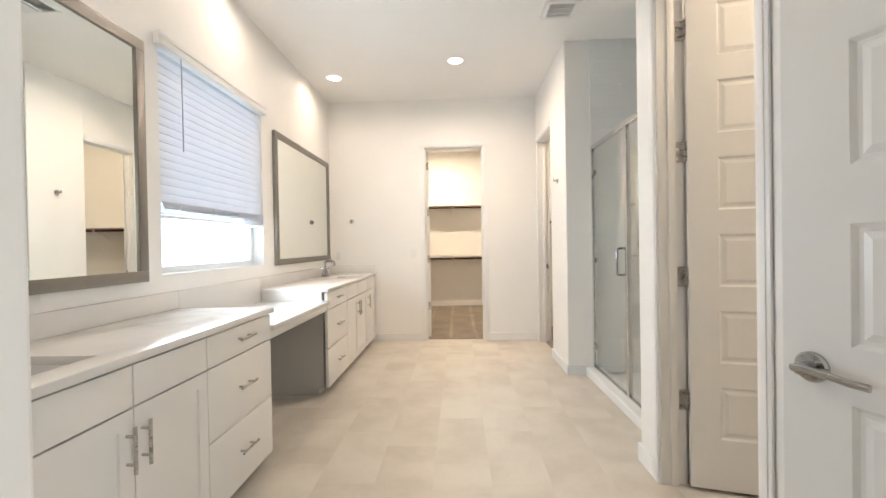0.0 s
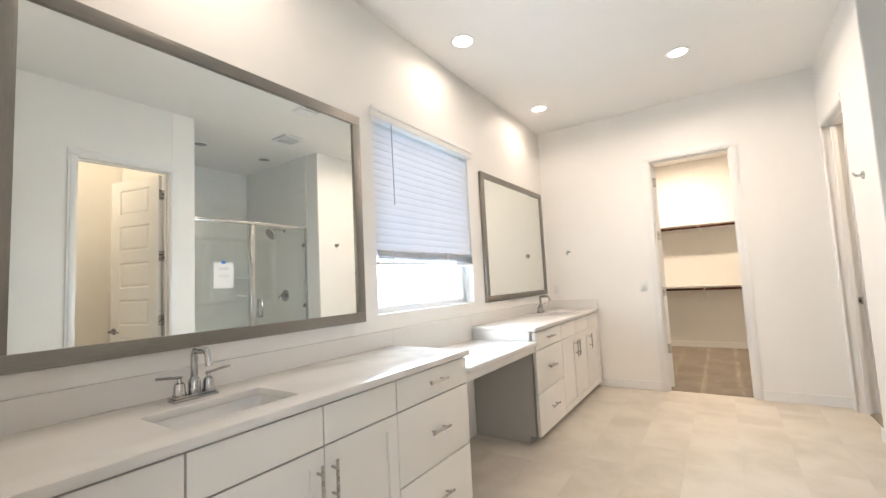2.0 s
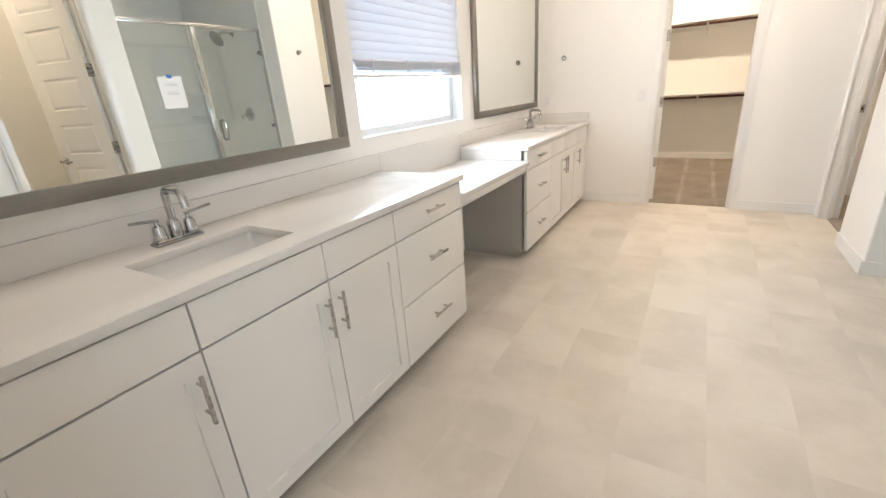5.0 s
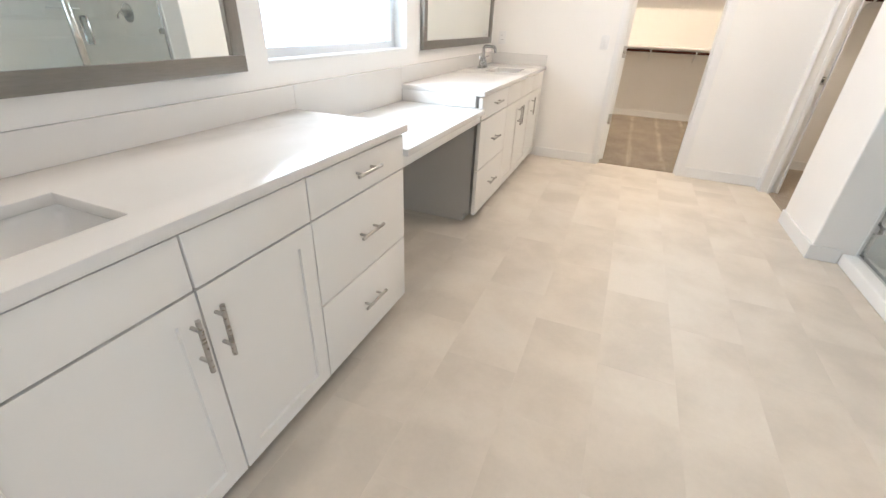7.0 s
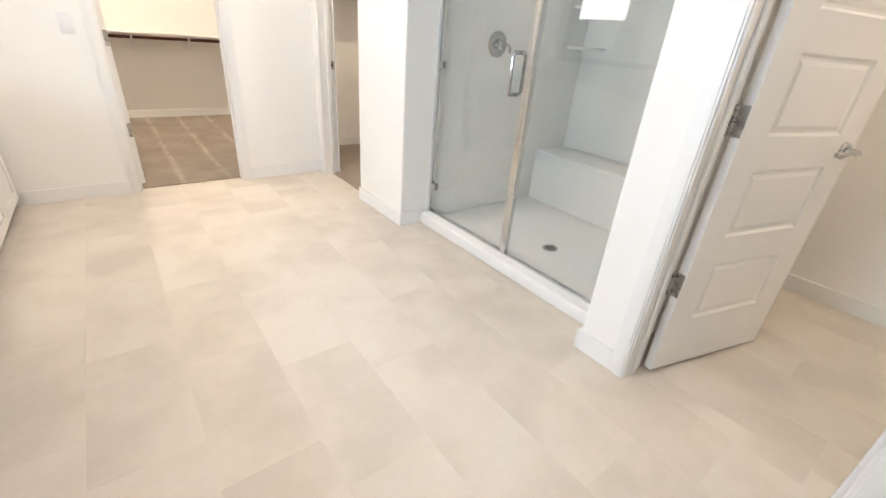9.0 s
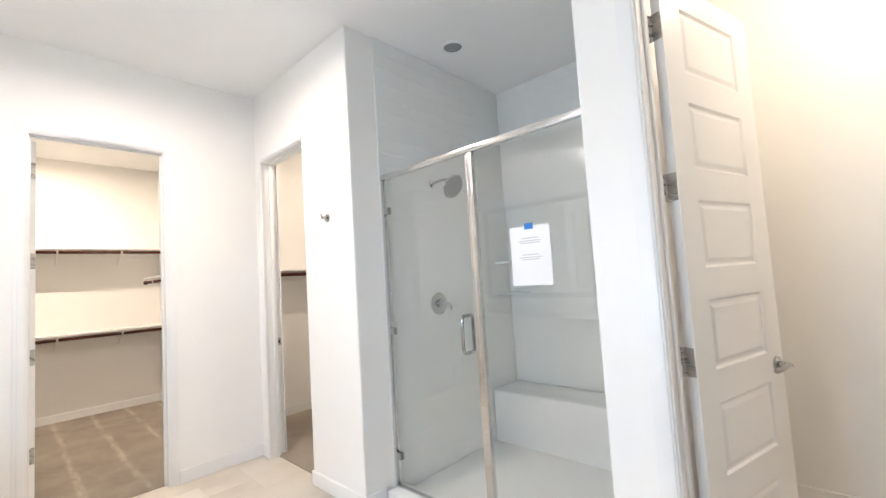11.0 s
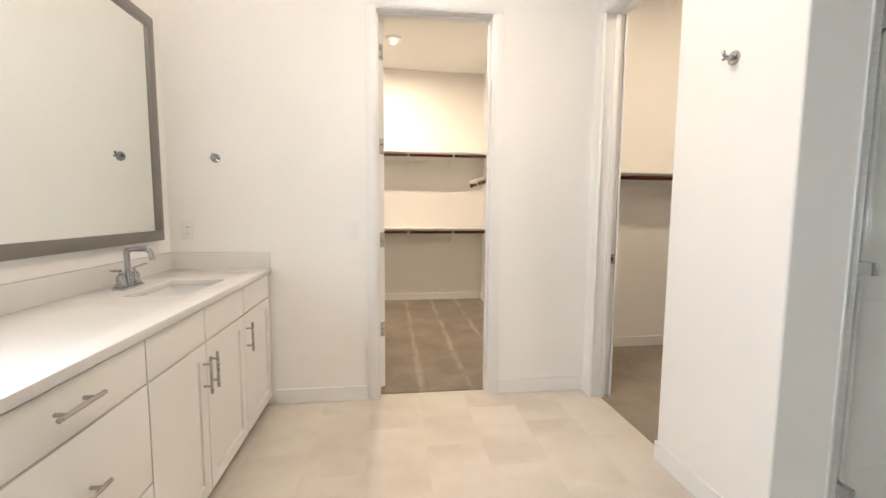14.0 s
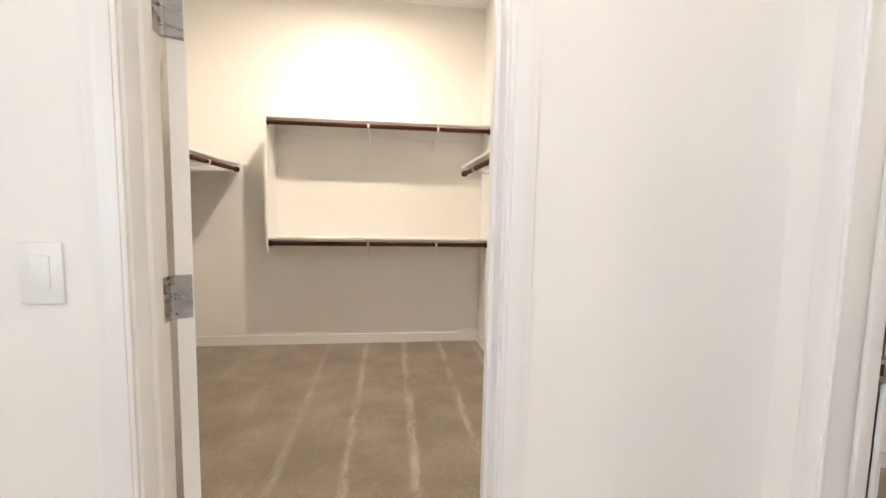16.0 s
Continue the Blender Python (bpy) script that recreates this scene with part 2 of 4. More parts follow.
PAPER = paint("paper", (0.86, 0.86, 0.87), 0.8, 80, 0.08, 0.01)
INK = paint("ink", (0.60, 0.59, 0.60), 0.8, 80, 0.02, 0.1)
TAPE = paint("tape", (0.03, 0.20, 0.62), 0.6, 80, 0.1, 0.05)
LENS_GLOW = glow("lamp_lens", (1.0, 0.90, 0.76), 6.0)
CLOSET_GLOW = glow("closet_lens", (1.0, 0.84, 0.62), 6.0)
GROUND = paint("outside_ground", (0.36, 0.32, 0.27), 0.9, 20, 0.4, 0.2)
SKY_GLOW = glow("sky_glow", (0.50, 0.72, 1.0), 5.5)


# ---- mesh helpers ----
def box(bm, x0, x1, y0, y1, z0, z1, r=0.0, seg=2):
    t = bmesh.new()
    bmesh.ops.create_cube(t, size=1.0)
    for v in t.verts:
        v.co = Vector(((x0 + x1) / 2 + v.co.x * (x1 - x0), (y0 + y1) / 2 + v.co.y * (y1 - y0), (z0 + z1) / 2 + v.co.z * (z1 - z0)))
    if r:
        bmesh.ops.bevel(t, geom=t.edges[:], offset=r, segments=seg, affect="EDGES", profile=0.6)
    join(bm, t)
    return bm


def join(bm, t, m=None):
    if m is not None:
        t.transform(m)
    me = bpy.data.meshes.new("joined")
    t.to_mesh(me)
    t.free()
    bm.from_mesh(me)
    bpy.data.meshes.remove(me)
    return bm


def cyl(bm, a, b, r, seg=20, r2=None):
    a, b = Vector(a), Vector(b)
    t = bmesh.new()
    bmesh.ops.create_cone(t, cap_ends=True, segments=seg, radius1=r, radius2=r if r2 is None else r2, depth=(b - a).length)
    return join(bm, t, Matrix.Translation((a + b) / 2) @ (b - a).to_track_quat("Z", "Y").to_matrix().to_4x4())


def lathe(bm, profile, seg=28, m=None):
    t = bmesh.new()
    rings = []
    for r, z in profile:
        rings.append([t.verts.new((max(r, 1e-5) * math.cos(2 * math.pi * i / seg), max(r, 1e-5) * math.sin(2 * math.pi * i / seg), z)) for i in range(seg)])
    for a, b in zip(rings, rings[1:]):
        for i in range(seg):
            t.faces.new((a[i], a[(i + 1) % seg], b[(i + 1) % seg], b[i]))
    t.faces.new(list(reversed(rings[0])))
    t.faces.new(rings[-1])
    bmesh.ops.recalc_face_normals(t, faces=t.faces[:])
    return join(bm, t, m)


def tube(bm, points, r, seg=14, flat=1.0):
    """A round bar along points; flat squeezes its second axis."""
    pts = [Vector(p) for p in points]
    t = bmesh.new()
    rings, side = [], None
    for i, p in enumerate(pts):
        d = (pts[min(i + 1, len(pts) - 1)] - pts[max(i - 1, 0)]).normalized()
        if side is None:
            side = d.orthogonal().normalized()
        side = (side - d * side.dot(d)).normalized()
        up = d.cross(side)
        rings.append([t.verts.new(p + side * (r * math.cos(2 * math.pi * k / seg)) + up * (r * flat * math.sin(2 * math.pi * k / seg))) for k in range(seg)])
    for a, b in zip(rings, rings[1:]):
        for k in range(seg):
            t.faces.new((a[k], a[(k + 1) % seg], b[(k + 1) % seg], b[k]))
    t.faces.new(list(reversed(rings[0])))
    t.faces.new(rings[-1])
    bmesh.ops.recalc_face_normals(t, faces=t.faces[:])
    return join(bm, t)


def arc(centre, radius, a0, a1, n, ax, ay):
    c, ax, ay = Vector(centre), Vector(ax), Vector(ay)
    return [c + ax * (radius * math.cos(a0 + (a1 - a0) * i / n)) + ay * (radius * math.sin(a0 + (a1 - a0) * i / n)) for i in range(n + 1)]


def smooth(me, angle=35):
    for p in me.polygons:
        # broad flat faces stay flat, rounded edges and bars are smooth
        p.use_smooth = min((me.vertices[a].co - me.vertices[b].co).length for a, b in p.edge_keys) < 0.03
    me.set_sharp_from_angle(angle=radians(angle))


def solid(name, bm, mat, label="", category="", group="", kind="", round_shade=False):
    """A thing that is one mesh, built in world coordinates."""
    me = bpy.data.meshes.new(name)
    bm.to_mesh(me)
    bm.free()
    me.materials.append(mat)
    if round_shade:
        smooth(me)
    return tagged(new(name, me), label, category, group, kind)


def thing(name, at, label, category, group="", kind="", turn=0.0):
    ob = new(name)
    ob.empty_display_size = 0.1
    ob.matrix_world = pose(*at, 0, 0, turn)
    return tagged(ob, label, category, group, kind)


def part(name, bm, mat, parent, label="", local=False, round_shade=True, kind=""):
    """One mesh under a thing or a part. World coordinates unless local."""
    if not local:
        off, p = Vector(), parent
        while p is not None:
            off += p.location
            p = p.parent
        bmesh.ops.translate(bm, verts=bm.verts[:], vec=-off)
    me = bpy.data.meshes.new(name)
    bm.to_mesh(me)
    bm.free()
    me.materials.append(mat)
    if round_shade:
        smooth(me)
    ob = new(name, me)
    ob.parent = parent
    return tagged(ob, label, kind=kind)


def B(*a, **k):
    return box(bmesh.new(), *a, **k)


# ---- the plan ----
XR, YB = 1.18, 5.34                  # shower-side wall, closet wall
XD = 1.185                           # wall of the small closet's door, set back a little
Y0 = 0.42                            # end wall by the vanity
SH0, SH1, SHB, GX = 2.39, 3.89, 2.84, 1.42   # shower: two ends, back, glass
WC0, WC1, WCB = 1.462, 2.145, 2.77     # toilet room: doorway, far wall
CD0, CD1, DH = -0.222, 0.500, 2.45    # closet doorway
D20, D21 = 4.515, 5.19                # small closet's doorway
WY0, WY1, WZ0, WZ1 = 2.285, 3.49, 1.065, 2.39
CY, CX0, CX1 = 8.33, -1.44, 1.12     # closet: far wall, side walls
SC1, SCX = 6.16, 3.17                # small closet: far wall, side wall
TH = 0.12


def wall(name, bm, label):
    return solid(name, bm, WALL, label, "wall", kind="structure")


bm = bmesh.new()
for a in ((XL - 0.15, XL, -0.2, WY0, 0, CEIL), (XL - 0.15, XL, WY1, YB + 3.4, 0, CEIL), (XL - 0.15, XL, WY0, WY1, 0, WZ0), (XL - 0.15, XL, WY0, WY1, WZ1, CEIL)):
    box(bm, *a)
wall("wall_west", bm, "warm white painted wall behind the vanities with a window")
bm = bmesh.new()
for a in ((XL, CD0 - 0.02, YB, YB + TH, 0, CEIL), (CD1 + 0.02, XD + TH, YB, YB + TH, 0, CEIL), (CD0 - 0.02, CD1 + 0.02, YB, YB + TH, DH + 0.02, CEIL)):
    box(bm, *a)
wall("wall_north", bm, "warm white painted wall with the closet doorway")
bm = bmesh.new()
for a in ((XD, XD + TH, D21 + 0.02, YB, 0, CEIL), (XD, XD + TH, D20, D21 + 0.02, DH + 0.02, CEIL)):
    box(bm, *a)
wall("wall_east", bm, "warm white painted wall with the small closet doorway")
wall("wall_shower_end", B(XR, SCX + 0.1, SH1 + 0.012, 4.515, 0, CEIL, r=0.012, seg=3), "white painted pier wall with rounded corners beside the shower")
bm = bmesh.new()
for a in ((XR, XR + TH, 0.30, WC0 - 0.02, 0, CEIL), (XR, XR + TH, WC0 - 0.02, WC1 + 0.02, DH + 0.02, CEIL)):
    box(bm, *a)
box(bm, XR, XR + TH, WC1 + 0.02, SH0 - 0.012, 0, CEIL, r=0.012, seg=3)
box(bm, XR + TH, WCB, WC1 + 0.13, SH0 - 0.012, 0, CEIL)
wall("wall_toilet_room", bm, "white painted wall with the toilet room doorway")
wall("wall_shower_back", B(SHB + 0.012, SHB + 0.12, SH0 - 0.13, SH1 + 0.012, 0, CEIL), "wall behind the shower tiles")
bm = bmesh.new()
box(bm, WCB, WCB + TH, 0.3, SH0 - 0.012, 0, CEIL)
box(bm, XR + TH, WCB, 0.3, 0.42, 0, CEIL)
wall("wall_toilet_room_far", bm, "beige lit painted wall of the toilet room")
wall("wall_vanity_end", B(XL, -0.212, 0.28, Y0, 0, CEIL, r=0.014, seg=4), "white painted stub wall with a bullnose corner at the end of the vanity")
wall("wall_closet_west", B(CX0 - 0.1, CX0, YB + TH, CY, 0, CEIL), "cream lit painted side wall of the walk-in closet")
wall("wall_closet_east", B(CX1, CX1 + 0.1, YB + TH, CY, 0, CEIL), "cream lit painted side wall of the walk-in closet")
wall("wall_closet_north", B(CX0 - 0.1, CX1 + 0.1, CY, CY + 0.1, 0, CEIL), "cream lit painted far wall of the walk-in closet")
wall("wall_small_closet_north", B(XD + TH, SCX + 0.1, SC1, SC1 + 0.1, 0, CEIL), "cream lit painted far wall of the small closet")
wall("wall_small_closet_east", B(SCX, SCX + 0.1, 4.515, SC1, 0, CEIL), "cream lit painted side wall of the small closet")
wall("wall_small_closet_west", B(CX1 + 0.1, XD + TH, YB + TH, SC1, 0, CEIL), "plain painted wall between the two closets")
bm = bmesh.new()
for a in ((-3.0, -2.9, -4.0, -0.2, 0, CEIL), (-2.9, XL - 0.15, -0.3, -0.2, 0, CEIL), (-3.0, 3.0, -4.1, -4.0, 0, CEIL),
          (2.9, 3.0, -4.0, -3.1, 0, CEIL), (2.9, 3.0, -0.5, 0.3, 0, CEIL), (2.9, 3.0, -3.1, -0.5, 0, 0.55), (2.9, 3.0, -3.1, -0.5, 2.45, CEIL),
          (XR + TH, 2.9, 0.2, 0.298, 0, CEIL)):
    box(bm, *a)
wall("wall_bedroom", bm, "plain white walls of the adjoining bedroom")

solid("ceiling", B(-3.2, 3.4, -4.2, CY + 0.2, CEIL, CEIL + 0.12), CEILING, "flat white textured ceiling", "ceiling", kind="structure")
ground = solid("ground", B(-300, 300, -300, 300, -0.30, -0.12), GROUND, "pale dusty ground outside the window", "ground", kind="structure")
# added sheet whose own glow stands in for the outside daylight
solid("backdrop", B(-9.1, -9.0, -14, 20, -0.12, 8), SKY_GLOW, "glowing sheet that stands in for daylight beyond the window", "backdrop", kind="structure")
bm = B(XL - 0.1, SHB, -0.25, YB + 0.06, -0.12, -0.0005)
box(bm, -3.0, SHB, -4.1, -0.25, -0.12, -0.0005)
floor = solid("floor", bm, FLOOR_GROUT, "large beige porcelain floor tiles with thin joints", "floor", kind="structure")
carpet = B(CX0, CX1, YB + 0.06, CY, -0.12, 0.008, r=0.006)
solid("carpet", carpet, CARPET, "taupe brown cut-pile carpet with vacuum tracks", "carpet", kind="structure")
bm = B(XD + 0.06, SCX, 4.515, SC1, -0.119, 0.0075, r=0.006)
solid("carpet_small_closet", bm, CARPET_UNSWEPT, "taupe brown cut-pile carpet in the small closet", "carpet", kind="structure")


# ---- trim ----
def baseboard(x0, x1, y0, y1):
    bm = B(x0, x1, y0, y1, 0.0, 0.095, r=0.004)
    solid("baseboard", bm, TRIM, "white painted baseboard along the wall", "baseboard", kind="structure")


T = 0.014
baseboard(-0.87, CD0 - 0.068, YB - T, YB)
baseboard(CD1 + 0.068, XD, YB - T, YB)
baseboard(XD - T, XD, D21 + 0.069, YB - T)
baseboard(XR - T, XR, SH1 + 0.0, 4.515)
baseboard(XR - T, 1.335, SH1 + 0.012 - T, SH1 + 0.012)
baseboard(XR - T, XR, WC1 + 0.068, SH0 - 0.012)
baseboard(XR - T, 1.335, SH0 - 0.012, SH0 - 0.012 + T)
baseboard(XR - T, XR, 0.42, WC0 - 0.068)
baseboard(WCB - T, WCB, 0.42, 2.25)
baseboard(XR + TH, WCB - T, 2.25 - T, 2.25)
baseboard(XR + TH, WCB - T, 0.42, 0.42 + T)
baseboard(CX0 + T, CX1 - T, CY - T, CY)
baseboard(CX0, CX0 + T, YB + TH, CY)
baseboard(CX1 - T, CX1, YB + TH, CY)
baseboard(XD + TH, SCX - T, SC1 - T, SC1)
baseboard(SCX - T, SCX, 4.52, SC1)
baseboard(-0.212, -0.212 + T, 0.285, 0.415)


def casing(name, m, width, height, label, depth=TH, far_side=True):
    """Jambs, stops and stepped casings of a doorway; local x along the wall, y into it, wall face at y 0."""
    ob = thing(name, (0, 0, 0), label, "door frame", kind="structure")
    w = width
    over = 0.068 if far_side else -0.001
    for n, a in (("jamb", (-0.018, 0, -0.002, depth + 0.002, 0, height)), ("jamb", (w, w + 0.018, -0.002, depth + 0.002, 0, height)), ("head_jamb", (-0.018, w + (0.018 if far_side else -0.001), -0.002, depth + 0.002, height, height + 0.018))):
        part(n, B(*a, r=0.002), TRIM, ob, local=True)
    if not far_side:
        bpy.data.objects.remove(ob.children[1])
    for n, a in (("stop", (0, 0.011, 0.045, 0.078, 0, height - 0.011)), ("stop", (w - 0.011, w, 0.045, 0.078, 0, height - 0.011)), ("stop", (0, w, 0.045, 0.078, height - 0.011, height))):
        part(n, B(*a, r=0.002), TRIM, ob, local=True)
    for y0, y1, s in ((-0.016, -0.0025, -1), (depth + 0.0025, depth + 0.016, 1)):
        for x0, x1, x2, x3 in ((-0.068, -0.006, -0.058, -0.006), (w + 0.006, w + 0.068, w + 0.006, w + 0.058)):
            if x0 > 0 and not far_side:
                continue
            bm = B(x0, x1, y0 + 0.004 * (s < 0), y1 - 0.004 * (s > 0), 0, height + 0.0055, r=0.002)
            box(bm, min(x2, x3) + 0.01, max(x2, x3) - 0.008, y0, y1, 0, height + 0.0055, r=0.003)
            part("casing", bm, TRIM, ob, local=True)
        bm = B(-0.068, w + over, y0 + 0.004 * (s < 0), y1 - 0.004 * (s > 0), height + 0.006, height + 0.068, r=0.002)
        box(bm, -0.058, w + over - 0.010, y0, y1, height + 0.016, height + 0.056, r=0.003)
        part("head_casing", bm, TRIM, ob, local=True)
    ob.matrix_world = m
    return ob


frame_1 = casing("door_frame_1", pose(CD0, YB, 0), CD1 - CD0, DH, "white painted closet door frame with stepped casing")
frame_2 = casing("door_frame_2", pose(XD, D21, 0, 0, 0, -90), D21 - D20, DH, "white painted small closet door frame with stepped casing", far_side=False)
frame_3 = casing("door_frame_3", pose(XR, WC1, 0, 0, 0, -90), WC1 - WC0, DH, "white painted toilet room door frame with stepped casing")


def lever(parent, x, z, side, out):
    """Lever set on a door leaf; out is -1 or 1 (which face), side the way the lever points."""
    y = -0.0255 + 0.0175 * out
    bm = bmesh.new()
    m = pose(x, y, z, -90 * out, 0, 0)
    lathe(bm, [(0.033, 0), (0.033, 0.006), (0.029, 0.011), (0.014, 0.013), (0.012, 0.045), (0.0, 0.047)], 28, m)
    h = part("door_handle", bm, CHROME, parent, "polished chrome lever handle with a round rose", local=True)
    bm = bmesh.new()
    yy = y + out * 0.045
    tube(bm, [(x - side * 0.012, yy, z), (x + side * 0.01, yy, z + 0.003), (x + side * 0.05, yy + out * 0.004, z + 0.002), (x + side * 0.09, yy, z - 0.004), (x + side * 0.118, yy - out * 0.006, z - 0.006)], 0.0095, 14, 0.75)
    part("lever", bm, CHROME, h, local=True)


def leaf(name, at, turn, width, label, panels=6, levers=(), closed=0):
    """A molded door with six wide panels; hinged at local x 0, leaf along +x, centred on local y 0."""
    ob = thing(name, at, label, "door", kind="structure", turn=turn)
    h = DH - 0.018
    rows = [0.012]
    for k in range(panels):
        rows += [0.254 + k * 0.366, 0.254 + k * 0.366 + 0.25]
    rows.append(h)
    cols = [0.003, 0.13, width - 0.13, width - 0.003]
    t = bmesh.new()
    for s in (-1, 1):
        grid = [[t.verts.new((x, -0.0255 + s * 0.0175, z)) for x in cols] for z in rows]
        deep = []
        for j in range(len(rows) - 1):
            for i in range(3):
                q = [grid[j][i], grid[j][i + 1], grid[j + 1][i + 1], grid[j + 1][i]]
                f = t.faces.new(q if s < 0 else q[::-1])
                if i == 1 and j % 2 == 1:
                    deep.append(f)
        t.normal_update()
        bmesh.ops.inset_individual(t, faces=deep, thickness=0.013, depth=-0.008)
        bmesh.ops.inset_individual(t, faces=deep, thickness=0.012, depth=0.0)
        bmesh.ops.inset_individual(t, faces=deep, thickness=0.022, depth=0.005)
        if s < 0:
            low = grid
    for a, b in ((low, grid),):
        n, mcol = len(rows), 3
        for j in range(n - 1):
            t.faces.new((a[j][0], a[j + 1][0], b[j + 1][0], b[j][0]))
            t.faces.new((a[j][mcol], b[j][mcol], b[j + 1][mcol], a[j + 1][mcol]))
        for i in range(3):
            t.faces.new((a[0][i], b[0][i], b[0][i + 1], a[0][i + 1]))
            t.faces.new((a[n - 1][i], a[n - 1][i + 1], b[n - 1][i + 1], b[n - 1][i]))
    bmesh.ops.recalc_face_normals(t, faces=t.faces[:])
    slab = part("slab", t, TRIM, ob, local=True, round_shade=False)
    for z in (0.42, 1.03, 1.645, 2.24):
        bm = bmesh.new()
        for k in range(5):
            cyl(bm, (0, 0, z - 0.05 + 0.02 * k + 0.0006), (0, 0, z - 0.03 + 0.02 * k - 0.0006), 0.0068, 12)
        box(bm, 0.0008, 0.0028, -0.040, -0.002, z - 0.05, z + 0.05, r=0.0005, seg=1)
        for dz in (-0.034, 0.0, 0.034):
            y = -0.026 if dz else -0.015
            cyl(bm, (0.001, y, z + dz), (0.0002, y, z + dz), 0.0042, 10)
        fixed = box(bmesh.new(), -0.003, -0.0008, -0.040, -0.002, z - 0.05, z + 0.05, r=0.0005, seg=1)
        join(bm, fixed, pose(0, 0, 0, 0, 0, closed - turn))
        part("hinge", bm, NICKEL, ob, "satin nickel butt hinge with screws", local=True)
    for out in levers:
        lever(ob, width - 0.062, 0.93, -1, out)
    if levers:
        part("latch_plate", B(width - 0.0035, width - 0.0015, -0.0365, -0.0145, 0.90, 0.96, r=0.0005, seg=1), NICKEL, ob, local=True)
    return ob


leaf("door_1", (CD0 + 0.003, YB + TH + 0.008, 0.006), 119, CD1 - CD0 - 0.004, "open white molded closet door with four hinges", levers=(-1, 1))
leaf("door_2", (XR + TH + 0.008, WC1 - 0.003, 0.006), -15, WC1 - WC0 - 0.006, "open white six-panel toilet room door with chrome lever", levers=(-1, 1), closed=-90)
leaf("door_3", (1.158, 0.325, 0.006), 109, 0.74, "open white six-panel entry door with chrome lever beside the wall", levers=(1,), closed=180)

# ---- window and blind ----
win = thing("window_1", (XL - 0.075, (WY0 + WY1) / 2, WZ0), "white vinyl window with a bright frosted lower half", "window", kind="structure")
for a in ((XL - 0.135, XL - 0.085, WY0, WY0 + 0.05, WZ0, WZ1), (XL - 0.135, XL - 0.085, WY1 - 0.05, WY1, WZ0, WZ1), (XL - 0.135, XL - 0.085, WY0 + 0.05, WY1 - 0.05, WZ0, WZ0 + 0.05), (XL - 0.135, XL - 0.085, WY0 + 0.05, WY1 - 0.05, WZ1 - 0.05, WZ1)):
    part("window_frame", B(*a, r=0.004), VINYL, win)
part("window_sill", B(XL - 0.085, XL + 0.001, WY0 + 0.002, WY1 - 0.002, WZ0 + 0.0005, WZ0 + 0.012, r=0.003), TRIM, win)
pane = part("pane", B(XL - 0.114, XL - 0.108, WY0 + 0.045, WY1 - 0.045, WZ0 + 0.045, WZ1 - 0.045), WINDOW_GLASS, win)
pane.visible_shadow = False

blind = thing("window_blind", (XL, (WY0 + WY1) / 2, WZ1), "white slatted blind, closed and lowered three quarters", "blind")
BY0, BY1 = WY0 + 0.006, WY1 - 0.006
bm = B(XL - 0.03, XL + 0.032, WY0 - 0.03, WY1 + 0.03, WZ1 - 0.055, WZ1 + 0.012, r=0.004)
box(bm, XL + 0.026, XL + 0.040, WY0 - 0.036, WY1 + 0.036, WZ1 - 0.010, WZ1 + 0.020, r=0.005)
box(bm, XL + 0.026, XL + 0.037, WY0 - 0.034, WY1 + 0.034, WZ1 - 0.052, WZ1 - 0.038, r=0.004)
part("valance", bm, TRIM, blind, "crown-shaped white valance")
BOT, TOP, PITCH = 1.489, WZ1 - 0.062, 0.0478
count = int((TOP - BOT) / PITCH)
t = bmesh.new()
prof = [(-0.028 + 0.056 * i / 6, 0.0026 * (1 - (2 * i / 6 - 1) ** 2)) for i in range(7)]
top = [[t.verts.new((h, y, v + 0.0013)) for h, v in prof] for y in (-(BY1 - BY0) / 2, (BY1 - BY0) / 2)]
low = [[t.verts.new((h, y, v - 0.0013)) for h, v in prof] for y in (-(BY1 - BY0) / 2, (BY1 - BY0) / 2)]
for i in range(6):
    t.faces.new((top[0][i], top[0][i + 1], top[1][i + 1], top[1][i]))
    t.faces.new((low[0][i], low[1][i], low[1][i + 1], low[0][i + 1]))
    for e in (0, 1):
        t.faces.new((top[e][i], low[e][i], low[e][i + 1], top[e][i + 1]))
for i in (0, 6):
    t.faces.new((top[0][i], top[1][i], low[1][i], low[0][i]))
bmesh.ops.recalc_face_normals(t, faces=t.faces[:])
slat = part("slat", t, SLAT, blind, local=True)
slat_mesh = slat.data
for i in range(count):
    o = slat if i == 0 else new("slat", slat_mesh)
    o.parent = blind
    o.matrix_local = pose(-0.02, random.uniform(-0.0015, 0.0015), BOT + PITCH * (i + 0.5) - WZ1, random.uniform(-0.05, 0.05), 81 + random.uniform(-0.8, 0.8), 0)
# gathered slats above the bottom rail
for i in range(10):
    o = new("slat", slat_mesh)
    o.parent = blind
    o.matrix_local = pose(-0.012, 0, 1.415 + 0.0076 * i - WZ1, 0.1 * (i % 2), 4 + 1.6 * i, 0)
part("bottom_rail", B(XL - 0.036, XL + 0.012, BY0, BY1, 1.388, 1.408, r=0.004), TRIM, blind)
for f in (0.12, 0.40, 0.66, 0.90):
    y = BY0 + f * (BY1 - BY0)
    bm = B(XL + 0.0125, XL + 0.0135, y - 0.006, y + 0.006, 1.386, 1.489)
    part("ladder_tape", bm, WHITE_PLASTIC, blind)
bm = bmesh.new()
tube(bm, [(XL + 0.022, BY0 + 0.16, WZ1 - 0.05), (XL + 0.024, BY0 + 0.162, 2.0), (XL + 0.022, BY0 + 0.165, 1.79)], 0.0035, 8)
